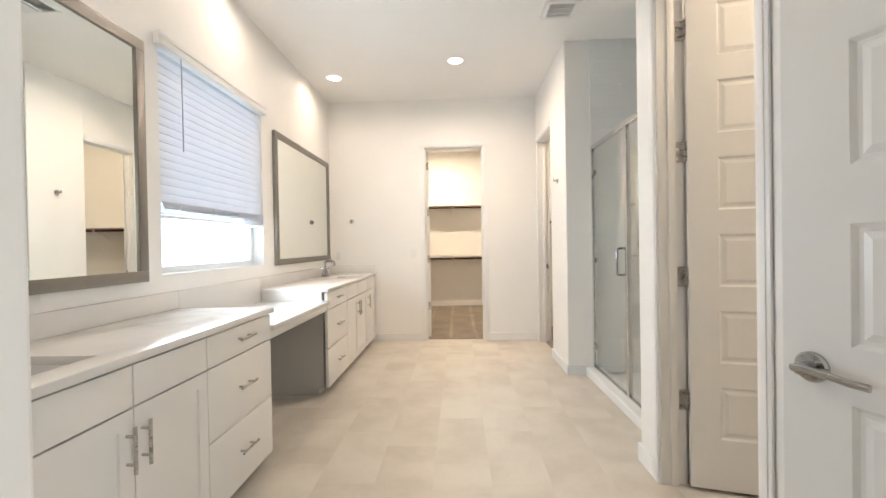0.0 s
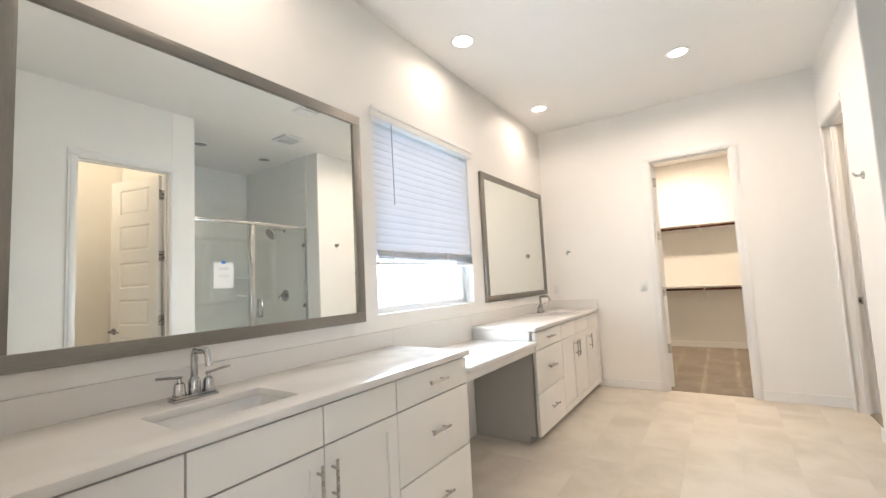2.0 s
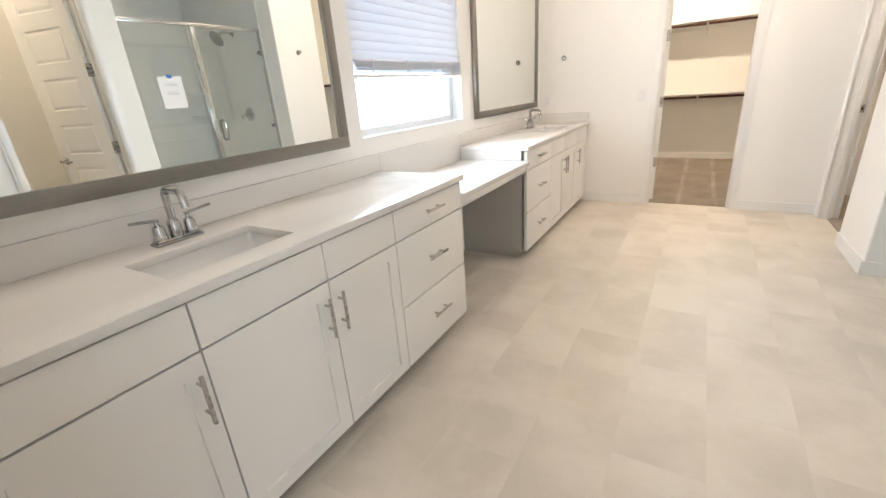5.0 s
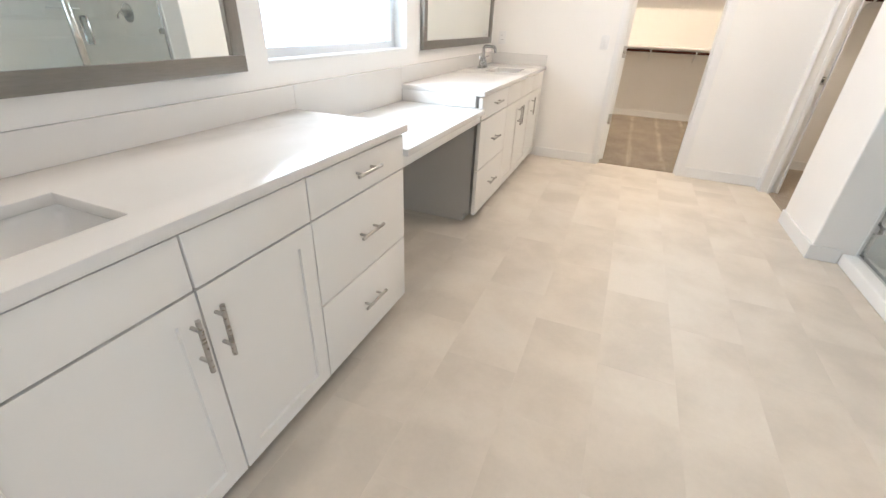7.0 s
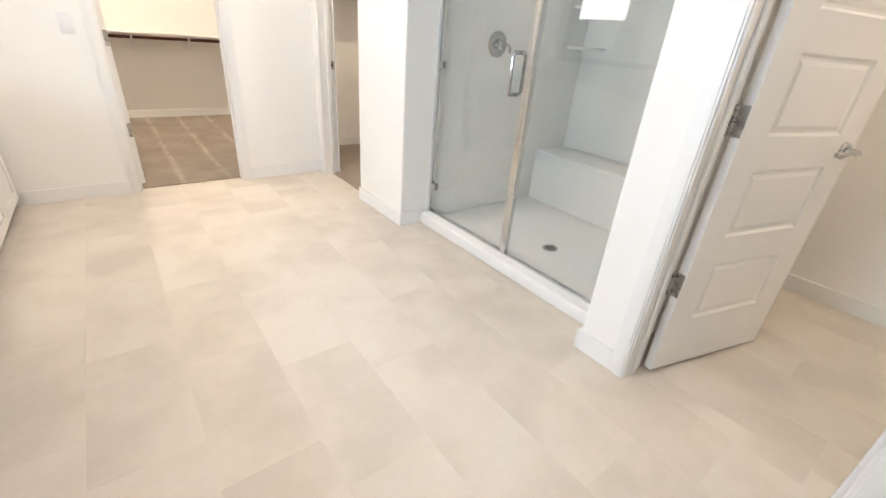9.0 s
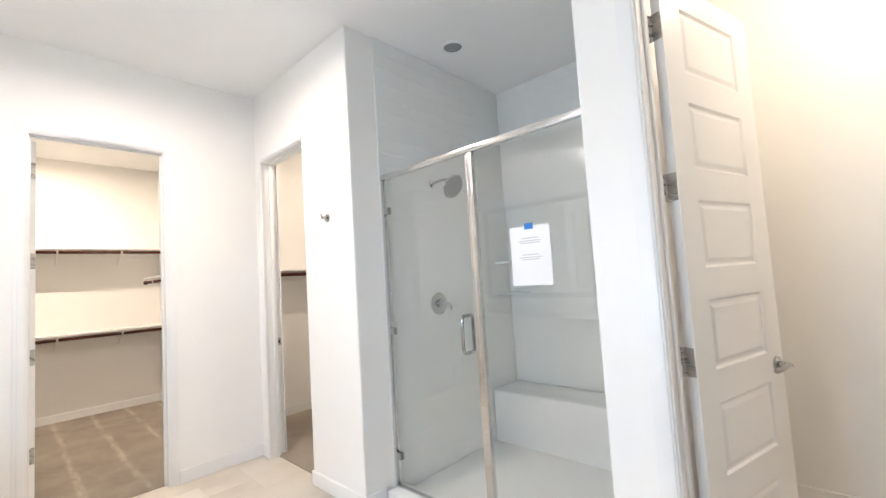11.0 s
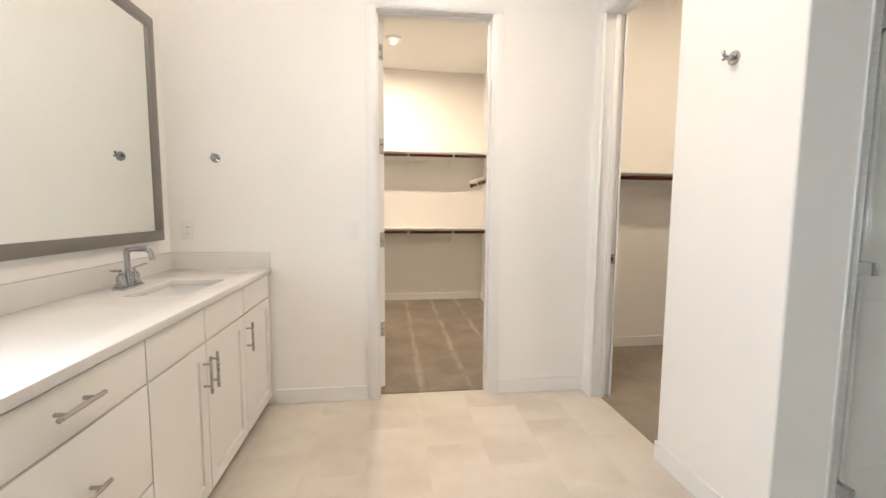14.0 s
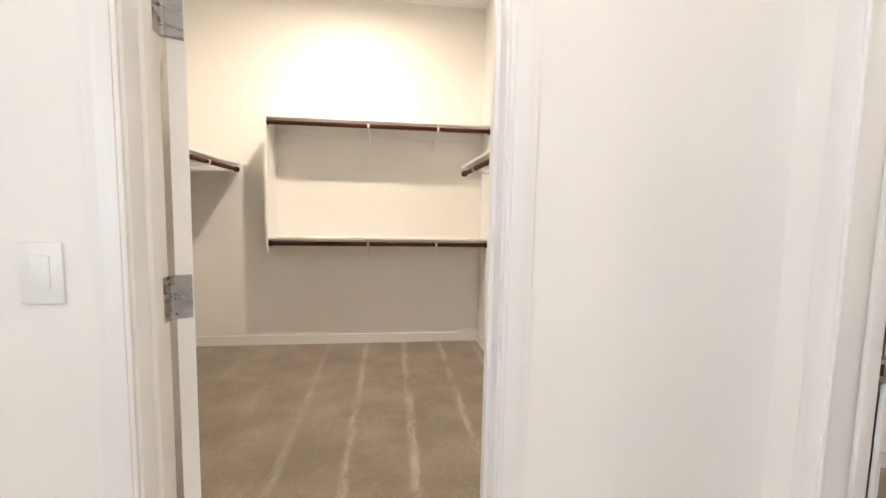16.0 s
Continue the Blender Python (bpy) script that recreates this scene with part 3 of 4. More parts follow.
part("tilt_wand", bm, WAND, blind, "clear grey tilt wand")


# ---- mirrors ----
def mirror(y0, y1, z0, z1):
    ob = thing("wall_mirror", (XL, (y0 + y1) / 2, z0), "large rectangular mirror in a brushed pewter frame above a sink", "mirror", "mirrors over the vanities")
    w, x0, x1 = 0.056, XL + 0.001, XL + 0.030
    for yy0, yy1, zz0, zz1 in ((y0, y1, z1 - w, z1), (y0, y1, z0, z0 + w), (y0, y0 + w, z0 + w + 0.0005, z1 - w - 0.0005), (y1 - w, y1, z0 + w + 0.0005, z1 - w - 0.0005)):
        bm = B(x0, x1, yy0, yy1, zz0, zz1, r=0.003)
        part("frame_rail", bm, FRAME_METAL if yy1 - yy0 > 0.1 else FRAME_UP, ob)
    part("mirror_glass", B(x0, XL + 0.019, y0 + w - 0.004, y1 - w + 0.004, z0 + w - 0.004, z1 - w + 0.004), MIRROR, ob, "clear silvered glass")
    return ob


FRAME_UP = metal("pewter_frame_upright", (0.27, 0.255, 0.235), 0.38, (14, 14, 1.2), 0.1)
first = mirror(0.605, 2.130, 1.046, 2.275)
first.matrix_world = pose(XL + 0.010, 1.3665, 1.052, 0, 0, -0.45)
mirror(3.685, 5.225, 1.057, 2.262)

# ---- vanities ----
FX = -0.89
CT = 0.876


def pull(parent, a, b):
    """Bar pull with two posts, on the cabinet front, from a to b (y, z)."""
    bm = bmesh.new()
    x = FX + 0.030
    pa, pb = Vector((x, *a)), Vector((x, *b))
    cyl(bm, pa, pb, 0.0062, 14)
    for f in (0.2, 0.8):
        p = pa.lerp(pb, f)
        cyl(bm, (FX - 0.001, p.y, p.z), (x, p.y, p.z), 0.005, 12)
    part("handle", bm, NICKEL, parent, "satin nickel bar pull")


def shaker(name, y0, y1, z0, z1, parent):
    t = bmesh.new()
    w = 0.057
    ys, zs = (y0, y0 + w, y1 - w, y1), (z0, z0 + w, z1 - w, z1)
    g = [[t.verts.new((FX, y, z)) for y in ys] for z in zs]
    for j in range(3):
        for i in range(3):
            f = t.faces.new((g[j][i], g[j][i + 1], g[j + 1][i + 1], g[j + 1][i]))
            if i == 1 and j == 1:
                mid = f
    t.normal_update()
    bmesh.ops.inset_individual(t, faces=[mid], thickness=0.003, depth=-0.009)
    r = bmesh.ops.extrude_face_region(t, geom=t.faces[:], use_keep_orig=True)
    back = [v for v in r["geom"] if isinstance(v, bmesh.types.BMVert)]
    for v in back:
        v.co.x = FX - 0.025
    bmesh.ops.recalc_face_normals(t, faces=t.faces[:])
    return part(name, t, CABINET, parent, round_shade=False)


def slab_front(name, y0, y1, z0, z1, parent):
    return part(name, B(FX - 0.025, FX, y0, y1, z0, z1, r=0.0022), CABINET, parent)


Z0, ZT = 0.06, 0.836
G = 0.003


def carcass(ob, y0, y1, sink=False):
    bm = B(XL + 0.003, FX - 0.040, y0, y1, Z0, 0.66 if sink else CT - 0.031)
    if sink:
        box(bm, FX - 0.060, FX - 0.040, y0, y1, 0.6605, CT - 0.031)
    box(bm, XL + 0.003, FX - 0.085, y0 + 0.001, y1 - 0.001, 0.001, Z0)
    part("body", bm, CABINET_SHADED, ob, round_shade=False)


def drawer_unit(y0, y1, label):
    ob = thing("drawer_cabinet", (-1.17, (y0 + y1) / 2, 0), label, "cabinet", "vanity cabinets")
    carcass(ob, y0, y1)
    ym = (y0 + y1) / 2
    for a, b, n in ((0.700, ZT, 0.763), (0.379, 0.694, 0.528), (Z0, 0.373, 0.215)):
        d = slab_front("drawer_front", y0 + G, y1 - G, a, b, ob)
        pull(d, (ym - 0.075, n + 0.012), (ym + 0.075, n + 0.012))
    return ob


def door_unit(spans, label, name="sink_cabinet"):
    y0, y1 = spans[0][0], spans[-1][1]
    ob = thing(name, (-1.17, (y0 + y1) / 2, 0), label, "cabinet", "vanity cabinets")
    carcass(ob, y0, y1, True)
    for a, b, h in spans:
        slab_front("false_front", a + G, b - G, 0.700, ZT, ob)
        d = shaker("door", a + G, b - G, Z0, 0.694, ob)
        y = b - 0.033 if h > 0 else a + 0.033
        pull(d, (y, 0.494), (y, 0.646))
    return ob


drawer_unit(1.772, 2.372, "white three-drawer vanity cabinet with bar pulls")
door_unit([(0.908, 1.37, 1), (1.37, 1.772, -1)], "white shaker two-door sink cabinet with bar pulls")
door_unit([(0.44, 0.908, 1)], "white shaker single-door vanity cabinet with a bar pull", "vanity_cabinet")
drawer_unit(3.402, 4.02, "white three-drawer vanity cabinet with bar pulls")
door_unit([(4.02, 4.43, 1), (4.43, 4.875, -1)], "white shaker two-door sink cabinet with bar pulls")
door_unit([(4.875, 5.325, -1)], "white shaker single-door vanity cabinet with a bar pull", "vanity_cabinet")


def countertop(y0, y1, sy0, sy1, label):
    ob = thing("countertop", (-1.17, (y0 + y1) / 2, CT - 0.03), label, "countertop", "vanity countertops")
    sx0, sx1, xf = -1.245, -0.985, -0.874
    t = bmesh.new()
    xs, ys = (XL + 0.001, sx0, sx1, xf), (y0, sy0, sy1, y1)
    for z, flip in ((CT, False), (CT - 0.03, True)):
        g = [[t.verts.new((x, y, z)) for x in xs] for y in ys]
        for j in range(3):
            for i in range(3):
                if i == 1 and j == 1:
                    continue
                q = (g[j][i], g[j][i + 1], g[j + 1][i + 1], g[j + 1][i])
                t.faces.new(q[::-1] if flip else q)
        if not flip:
            top = g
    for (j, i), (k, l) in (((0, 0), (0, 3)), ((0, 3), (3, 3)), ((3, 3), (3, 0)), ((3, 0), (0, 0))):
        steps = [(j + (k - j) * s // 3, i + (l - i) * s // 3) for s in range(4)]
        for a, b in zip(steps, steps[1:]):
            t.faces.new((top[a[0]][a[1]], g[a[0]][a[1]], g[b[0]][b[1]], top[b[0]][b[1]]))
    for a, b in (((1, 1), (1, 2)), ((1, 2), (2, 2)), ((2, 2), (2, 1)), ((2, 1), (1, 1))):
        t.faces.new((top[b[0]][b[1]], g[b[0]][b[1]], g[a[0]][a[1]], top[a[0]][a[1]]))
    bmesh.ops.recalc_face_normals(t, faces=t.faces[:])
    edge = [e for e in t.edges if len(e.link_faces) == 2 and e.calc_face_angle(0) > 1]
    bmesh.ops.bevel(t, geom=edge, offset=0.003, segments=2, affect="EDGES", profile=0.5)
    part("slab", t, QUARTZ, ob)
    part("backsplash", B(XL + 0.001, XL + 0.020, y0, y1, CT + 0.0003, CT + 0.10, r=0.002), QUARTZ, ob)
    # undermount basin
    t = bmesh.new()
    rim, depth = 0.008, 0.13
    loops = []
    for inset, z, r in ((-rim, CT - 0.031, 0.02), (-rim, CT - 0.05, 0.02), (0.012, CT - 0.10, 0.04), (0.035, CT - 0.03 - depth, 0.05), (0.10, CT - 0.035 - depth, 0.03),
                        (-rim - 0.007, CT - 0.031, 0.027), (-rim - 0.007, CT - 0.054, 0.027), (0.005, CT - 0.104, 0.047), (0.028, CT - 0.037 - depth, 0.057), (0.10, CT - 0.043 - depth, 0.03)):
        loop = []
        ax0, ax1, ay0, ay1 = sx0 + inset, sx1 - inset, sy0 + inset, sy1 - inset
        for cx, cy, a in ((ax1 - r, ay1 - r, 0), (ax0 + r, ay1 - r, 90), (ax0 + r, ay0 + r, 180), (ax1 - r, ay0 + r, 270)):
            for s in range(5):
                an = radians(a + s * 22.5)
                loop.append(t.verts.new((cx + r * math.cos(an), cy + r * math.sin(an), z)))
        loops.append(loop)
    order = loops[4::-1] + loops[5:]
    for a, b in zip(order, order[1:]):
        for i in range(len(a)):
            t.faces.new((a[i], b[i], b[(i + 1) % len(a)], a[(i + 1) % len(a)]))
    t.faces.new(order[0])
    t.faces.new(order[-1])
    bmesh.ops.recalc_face_normals(t, faces=t.faces[:])
    basin = part("basin", t, CERAMIC, ob, "white rectangular undermount basin")
    bm = bmesh.new()
    lathe(bm, [(0.022, 0), (0.022, 0.004), (0.016, 0.006), (0.0, 0.005)], 20, pose((sx0 + sx1) / 2, (sy0 + sy1) / 2, CT - 0.0345 - depth))
    part("drain", bm, CHROME, basin, "chrome sink drain")
    return ob


countertop(Y0 + 0.003, 2.385, 0.93, 1.345, "white quartz countertop with backsplash and undermount sink")
far = countertop(3.385, YB - 0.003, 4.50, 4.915, "white quartz countertop with backsplash and undermount sink")
part("side_splash", B(XL + 0.021, -0.88, YB - 0.022, YB - 0.002, CT + 0.0003, CT + 0.10, r=0.002), QUARTZ, far)

LT = 0.775
low_top = thing("makeup_counter", (-1.17, 2.885, LT - 0.03), "lower white quartz makeup counter over an open knee space", "countertop")
part("slab", B(XL + 0.001, -0.868, 2.374, 3.40, LT - 0.03, LT, r=0.003), QUARTZ, low_top)
part("backsplash", B(XL + 0.001, XL + 0.020, 2.387, 3.383, LT + 0.0003, CT + 0.10, r=0.002), QUARTZ, low_top)
part("apron", B(-0.915, -0.896, 2.374, 3.40, LT - 0.082, LT - 0.0305, r=0.002), CABINET, low_top)
part("side_splash", B(XL + 0.021, -0.931, 3.386, 3.4015, LT + 0.0003, CT - 0.031, r=0.001), QUARTZ, low_top)


def faucet(at):
    ob = thing("sink_faucet", at, "polished chrome two-handle arched faucet on the countertop", "faucet", "sink faucets")
    bm = bmesh.new()
    box(bm, -0.026, 0.026, -0.08, 0.08, 0, 0.012, r=0.005)
    box(bm, -0.021, 0.021, -0.074, 0.074, 0.010, 0.020, r=0.005)
    part("base", bm, CHROME, ob, local=True)
    bm = bmesh.new()
    lathe(bm, [(0.021, 0.019), (0.021, 0.06), (0.019, 0.068), (0.0135, 0.078), (0.0125, 0.08)], 24)
    pts = [(0, 0, 0.07), (0, 0, 0.155)] + arc((0.022, 0, 0.155), 0.022, math.pi, math.pi / 2, 6, (1, 0, 0), (0, 0, 1)) + [(0.06, 0, 0.177)] + \
        arc((0.075, 0, 0.150), 0.028, math.pi / 2, 0.15, 6, (1, 0, 0), (0, 0, 1)) + [(0.108, 0, 0.125)]
    tube(bm, pts, 0.0122, 16)
    part("spout", bm, CHROME, ob, local=True)
    for s in (-1, 1):
        bm = bmesh.new()
        lathe(bm, [(0.022, 0.019), (0.0225, 0.026), (0.0195, 0.030), (0.0185, 0.055), (0.016, 0.064), (0.007, 0.070), (0.006, 0.082)], 24, pose(0, s * 0.051, 0))
        h = part("handle", bm, CHROME, ob, local=True)
        bm = bmesh.new()
        tube(bm, [(-0.004, s * 0.042, 0.084), (0.0, s * 0.060, 0.086), (0.006, s * 0.10, 0.092), (0.010, s * 0.132, 0.096)], 0.0058, 12, 0.8)
        part("lever", bm, CHROME, h, local=True)
    return ob


f1 = faucet((-1.325, 1.137, CT))
copy_thing(f1, pose(-1.325, 4.707, CT))


# ---- wall hardware ----
def hook(name, at, turn, label):
    ob = thing(name, at, label, "hook", turn=turn)
    bm = bmesh.new()
    lathe(bm, [(0.027, 0), (0.027, 0.006), (0.024, 0.010), (0.010, 0.012), (0.009, 0.034), (0.0, 0.035)], 24, pose(0, 0, 0, 90))
    part("rose", bm, CHROME, ob, local=True)
    bm = bmesh.new()
    tube(bm, [(0, -0.030, 0.0), (0, -0.040, 0.004), (0, -0.048, 0.014), (0, -0.050, 0.024)], 0.007, 12)
    tube(bm, [(-0.018, -0.034, -0.002), (0, -0.036, 0), (0.018, -0.034, -0.002)], 0.006, 12)
    part("peg", bm, CHROME, ob, local=True)


hook("towel_hook", (-1.172, YB, 1.535), 0, "small polished chrome towel hook on the wall")
hook("robe_hook", (XR, 4.19, 1.83), -90, "polished chrome robe hook on the pier wall")


def plate(name, at, label, category, rocker):
    ob = thing(name, at, label, category)
    part("cover_plate", B(-0.0365, 0.0365, -0.006, -0.0005, -0.058, 0.058, r=0.002), WHITE_PLASTIC, ob, local=True)
    if rocker:
        part("rocker", B(-0.0165, 0.0165, -0.009, -0.0045, -0.033, 0.033, r=0.002), WHITE_PLASTIC, ob, local=True)
    else:
        for z in (-0.02, 0.02):
            o = part("socket", B(-0.0165, 0.0165, -0.0075, -0.0045, z - 0.014, z + 0.014, r=0.003), WHITE_PLASTIC, ob, local=True)
            for x in (-0.006, 0.006):
                part("slot", B(x - 0.001, x + 0.001, -0.0079, -0.0076, z - 0.004, z + 0.005), DARK, o, local=True)


plate("light_switch", (-0.380, YB, 1.112), "white rocker light switch beside the closet door", "switch", True)
plate("power_outlet", (-1.345, YB, 1.107), "white power outlet above the countertop", "outlet", False)
strike = thing("strike_plate", (XD + 0.092, D21, 0.93), "satin nickel strike plate on the door jamb", "strike plate")
bm = B(-0.016, 0.016, -0.0018, -0.0005, -0.03, 0.03, r=0.0004, seg=1)
part("plate", bm, NICKEL, strike, local=True)
part("latch_hole", B(-0.007, 0.007, -0.0023, -0.0017, -0.012, 0.012), DARK, strike, local=True)

holder = thing("paper_holder", (WCB, 1.26, 0.60), "chrome toilet paper holder on the wall", "paper holder")
bm = bmesh.new()
lathe(bm, [(0.026, 0), (0.026, 0.006), (0.022, 0.010), (0.010, 0.013), (0.010, 0.06), (0.0, 0.062)], 24, pose(0, 0, 0, 0, -90, 0))
part("rose", bm, CHROME, holder, local=True)
bm = bmesh.new()
cyl(bm, (-0.055, 0.01, 0), (-0.055, -0.15, 0), 0.008, 14)
part("arm", bm, CHROME, holder, local=True)

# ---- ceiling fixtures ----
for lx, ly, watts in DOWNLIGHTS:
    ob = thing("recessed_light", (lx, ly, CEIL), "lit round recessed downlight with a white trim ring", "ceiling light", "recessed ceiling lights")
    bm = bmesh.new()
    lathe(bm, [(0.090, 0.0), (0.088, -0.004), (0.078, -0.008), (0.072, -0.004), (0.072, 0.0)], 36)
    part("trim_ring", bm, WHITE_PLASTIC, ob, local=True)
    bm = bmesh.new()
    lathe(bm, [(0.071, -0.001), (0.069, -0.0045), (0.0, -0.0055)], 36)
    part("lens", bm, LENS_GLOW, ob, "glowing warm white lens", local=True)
for lx, ly in ((1.93, 3.62), (1.90, 2.77)):
    ob = thing("shower_light", (lx, ly, CEIL), "unlit grey recessed light with a white ring over the shower", "ceiling light", "shower ceiling lights")
    bm = bmesh.new()
    lathe(bm, [(0.088, 0.0), (0.086, -0.005), (0.074, -0.010), (0.068, -0.005), (0.068, 0.0)], 36)
    part("trim_ring", bm, WHITE_PLASTIC, ob, local=True)
    bm = bmesh.new()
    lathe(bm, [(0.067, -0.001), (0.060, -0.005), (0.0, -0.006)], 36)
    part("lens", bm, GREY_PLASTIC, ob, local=True)
ob = thing("closet_light", (-0.10, 7.33, CEIL), "small lit flush ceiling light in the closet", "ceiling light")
bm = bmesh.new()
lathe(bm, [(0.085, 0.0), (0.085, -0.012), (0.075, -0.020), (0.0, -0.021)], 32)
part("base", bm, WHITE_PLASTIC, ob, local=True)
bm = bmesh.new()
lathe(bm, [(0.018, -0.0215), (0.020, -0.040), (0.030, -0.055), (0.0, -0.062)], 24)
part("lens", bm, CLOSET_GLOW, ob, "glowing warm lens", local=True)

vent = thing("ceiling_vent", (0.15, 3.01, CEIL), "white two-bank ceiling supply register with dark louvre gaps", "vent")
X0, X1, YA, YC = 0.005, 0.30, 2.90, 3.13
part("backing", B(X0 + 0.02, X1 - 0.02, YA + 0.02, YC - 0.02, CEIL - 0.004, CEIL - 0.001), DARK, vent)
for a in ((X0, X1, YA, YA + 0.022), (X0, X1, YC - 0.022, YC), (X0, X0 + 0.022, YA + 0.022, YC - 0.022), (X1 - 0.022, X1, YA + 0.022, YC - 0.022), ((X0 + X1) / 2 - 0.008, (X0 + X1) / 2 + 0.008, YA + 0.022, YC - 0.022)):
    part("frame", B(*a, CEIL - 0.012, CEIL - 0.0005, r=0.003), WHITE_PLASTIC, vent)
for half in range(2):
    for k in range(8):
        x = X0 + 0.034 + half * 0.137 + k * 0.0137
        o = part("slat", B(-0.0034, 0.0034, -0.092, 0.092, -0.0007, 0.0007), WHITE_PLASTIC, vent, local=True, round_shade=False)
        o.matrix_local = pose(x - 0.15, 0.005, -0.010, 0, 50 if half else -50, 0)

fan = thing("exhaust_fan", (1.02, 3.365, CEIL), "white square ceiling exhaust fan grille", "exhaust fan")
F0, F1, E0, E1 = 0.885, 1.155, 3.23, 3.50
part("backing", B(F0 + 0.04, F1 - 0.04, E0 + 0.04, E1 - 0.04, CEIL - 0.012, CEIL - 0.001), DARK, fan)
for a in ((F0, F1, E0, E0 + 0.04), (F0, F1, E1 - 0.04, E1), (F0, F0 + 0.04, E0 + 0.04, E1 - 0.04), (F1 - 0.04, F1, E0 + 0.04, E1 - 0.04)):
    part("frame", B(*a, CEIL - 0.024, CEIL - 0.0005, r=0.007), WHITE_PLASTIC, fan)
for k in range(15):
    x = F0 + 0.0475 + k * 0.0125
    part("slat", B(x - 0.0017, x + 0.0017, E0 + 0.04, E1 - 0.04, CEIL - 0.022, CEIL - 0.012), WHITE_PLASTIC, fan, round_shade=False)
for a in (E0 + 0.10, E1 - 0.10):
    part("cross_bar", B(F0 + 0.04, F1 - 0.04, a - 0.004, a + 0.004, CEIL - 0.024, CEIL - 0.0225), WHITE_PLASTIC, fan, round_shade=False)

# ---- shower ----
pan = thing("shower_pan", (1.9, 3.14, 0), "white acrylic shower pan with a raised curb", "shower pan")
part("curb", B(1.335, 1.475, SH0 + 0.001, SH1 - 0.001, 0, 0.075, r=0.012, seg=3), ACRYLIC, pan)
part("tray", B(1.475, 2.48, SH0 + 0.001, SH1 - 0.001, 0, 0.022, r=0.006), ACRYLIC, pan)
part("bench", B(2.48, SHB - 0.001, SH0 + 0.001, SH1 - 0.001, 0, 0.43, r=0.02, seg=3), ACRYLIC, pan, "white molded bench seat")
bm = bmesh.new()
lathe(bm, [(0.05, 0.022), (0.05, 0.025), (0.044, 0.0265), (0.0, 0.0262)], 28, pose(1.83, 3.09, 0))
dr = part("drain", bm, NICKEL, pan, "round metal drain grate")
for k in range(-3, 4):
    w = math.sqrt(0.038 ** 2 - (k * 0.010) ** 2)
    part("slot", B(1.83 - w, 1.83 + w, 3.09 + k * 0.010 - 0.002, 3.09 + k * 0.010 + 0.002, 0.0262, 0.0268), DARK, dr, round_shade=False)

enc = thing("shower_enclosure", (GX, 3.14, 0.075), "framed glass shower enclosure with a hinged door and chrome handle", "shower enclosure")
GZ0, GZ1, PY = 0.075, 2.08, 3.145
part("header", B(GX - 0.018, GX + 0.018, SH0 + 0.001, SH1 - 0.001, GZ1 - 0.028, GZ1 + 0.006, r=0.004), SHOWER_METAL, enc)
part("bottom_track", B(GX - 0.014, GX + 0.014, SH0 + 0.001, SH1 - 0.001, GZ0, GZ0 + 0.014, r=0.003), SHOWER_METAL, enc)
part("wall_channel", B(GX - 0.014, GX + 0.014, SH1 - 0.022, SH1 - 0.001, GZ0 + 0.014, GZ1 - 0.028, r=0.003), SHOWER_METAL, enc)
part("wall_channel", B(GX - 0.014, GX + 0.014, SH0 + 0.001, SH0 + 0.022, GZ0 + 0.014, GZ1 - 0.028, r=0.003), SHOWER_METAL, enc)
part("post", B(GX - 0.016, GX + 0.016, PY - 0.045, PY - 0.010, GZ0 + 0.014, GZ1 - 0.028, r=0.004), SHOWER_METAL, enc)
fixed = part("fixed_pane", B(GX - 0.003, GX + 0.003, SH0 + 0.015, PY - 0.04, GZ0 + 0.010, GZ1 - 0.02), SHOWER_GLASS, enc, "clear glass pane")
gdoor = part("glass_door", B(GX - 0.004, GX + 0.004, PY - 0.004, SH1 - 0.026, GZ0 + 0.022, GZ1 - 0.036), SHOWER_GLASS, enc, "clear glass door")
fixed.visible_shadow = gdoor.visible_shadow = False
part("door_edge", B(GX - 0.012, GX + 0.006, PY - 0.009, PY + 0.006, GZ0 + 0.02, GZ1 - 0.034, r=0.002), SHOWER_METAL, gdoor, "metal door edge strip")
for z in (1.84, 1.055, 0.27):
    part("hinge", B(GX - 0.016, GX + 0.012, SH1 - 0.065, SH1 - 0.0225, z - 0.022, z + 0.022, r=0.003), CHROME, gdoor, "chrome pivot hinge")
for s in (-1, 1):
    bm = bmesh.new()
    y, zc, o = 3.215, 1.065, GX + s * 0.045
    pts = [(GX + s * 0.004, y, zc + 0.10), (o - s * 0.018, y, zc + 0.10)] + arc((o - s * 0.018, y, zc + 0.082), 0.018, math.pi / 2, 0, 5, (s, 0, 0), (0, 0, 1)) + \
        arc((o - s * 0.018, y, zc - 0.082), 0.018, 0, -math.pi / 2, 5, (s, 0, 0), (0, 0, 1)) + [(GX + s * 0.004, y, zc - 0.10)]
    tube(bm, pts, 0.0095, 14)
    part("handle", bm, CHROME, gdoor, "chrome D-shaped pull")

sign = thing("notice", (GX - 0.004, 2.785, 1.46), "white printed notice taped to the shower glass", "notice")
part("sheet", B(-0.0006, -0.0001, -0.11, 0.11, -0.143, 0.143), PAPER, sign, local=True, round_shade=False)
part("tape", B(-0.0012, -0.0007, -0.024, 0.024, 0.128, 0.158), TAPE, sign, "blue painter's tape", local=True, round_shade=False)
for zc, w in ((0.085, 0.045), (0.072, 0.062), (0.062, 0.055), (0.005, 0.045), (-0.008, 0.062), (-0.018, 0.050)):
    part("text_line", B(-0.0011, -0.0007, -w, w, zc - 0.0022, zc + 0.0022), INK, sign, local=True, round_shade=False)

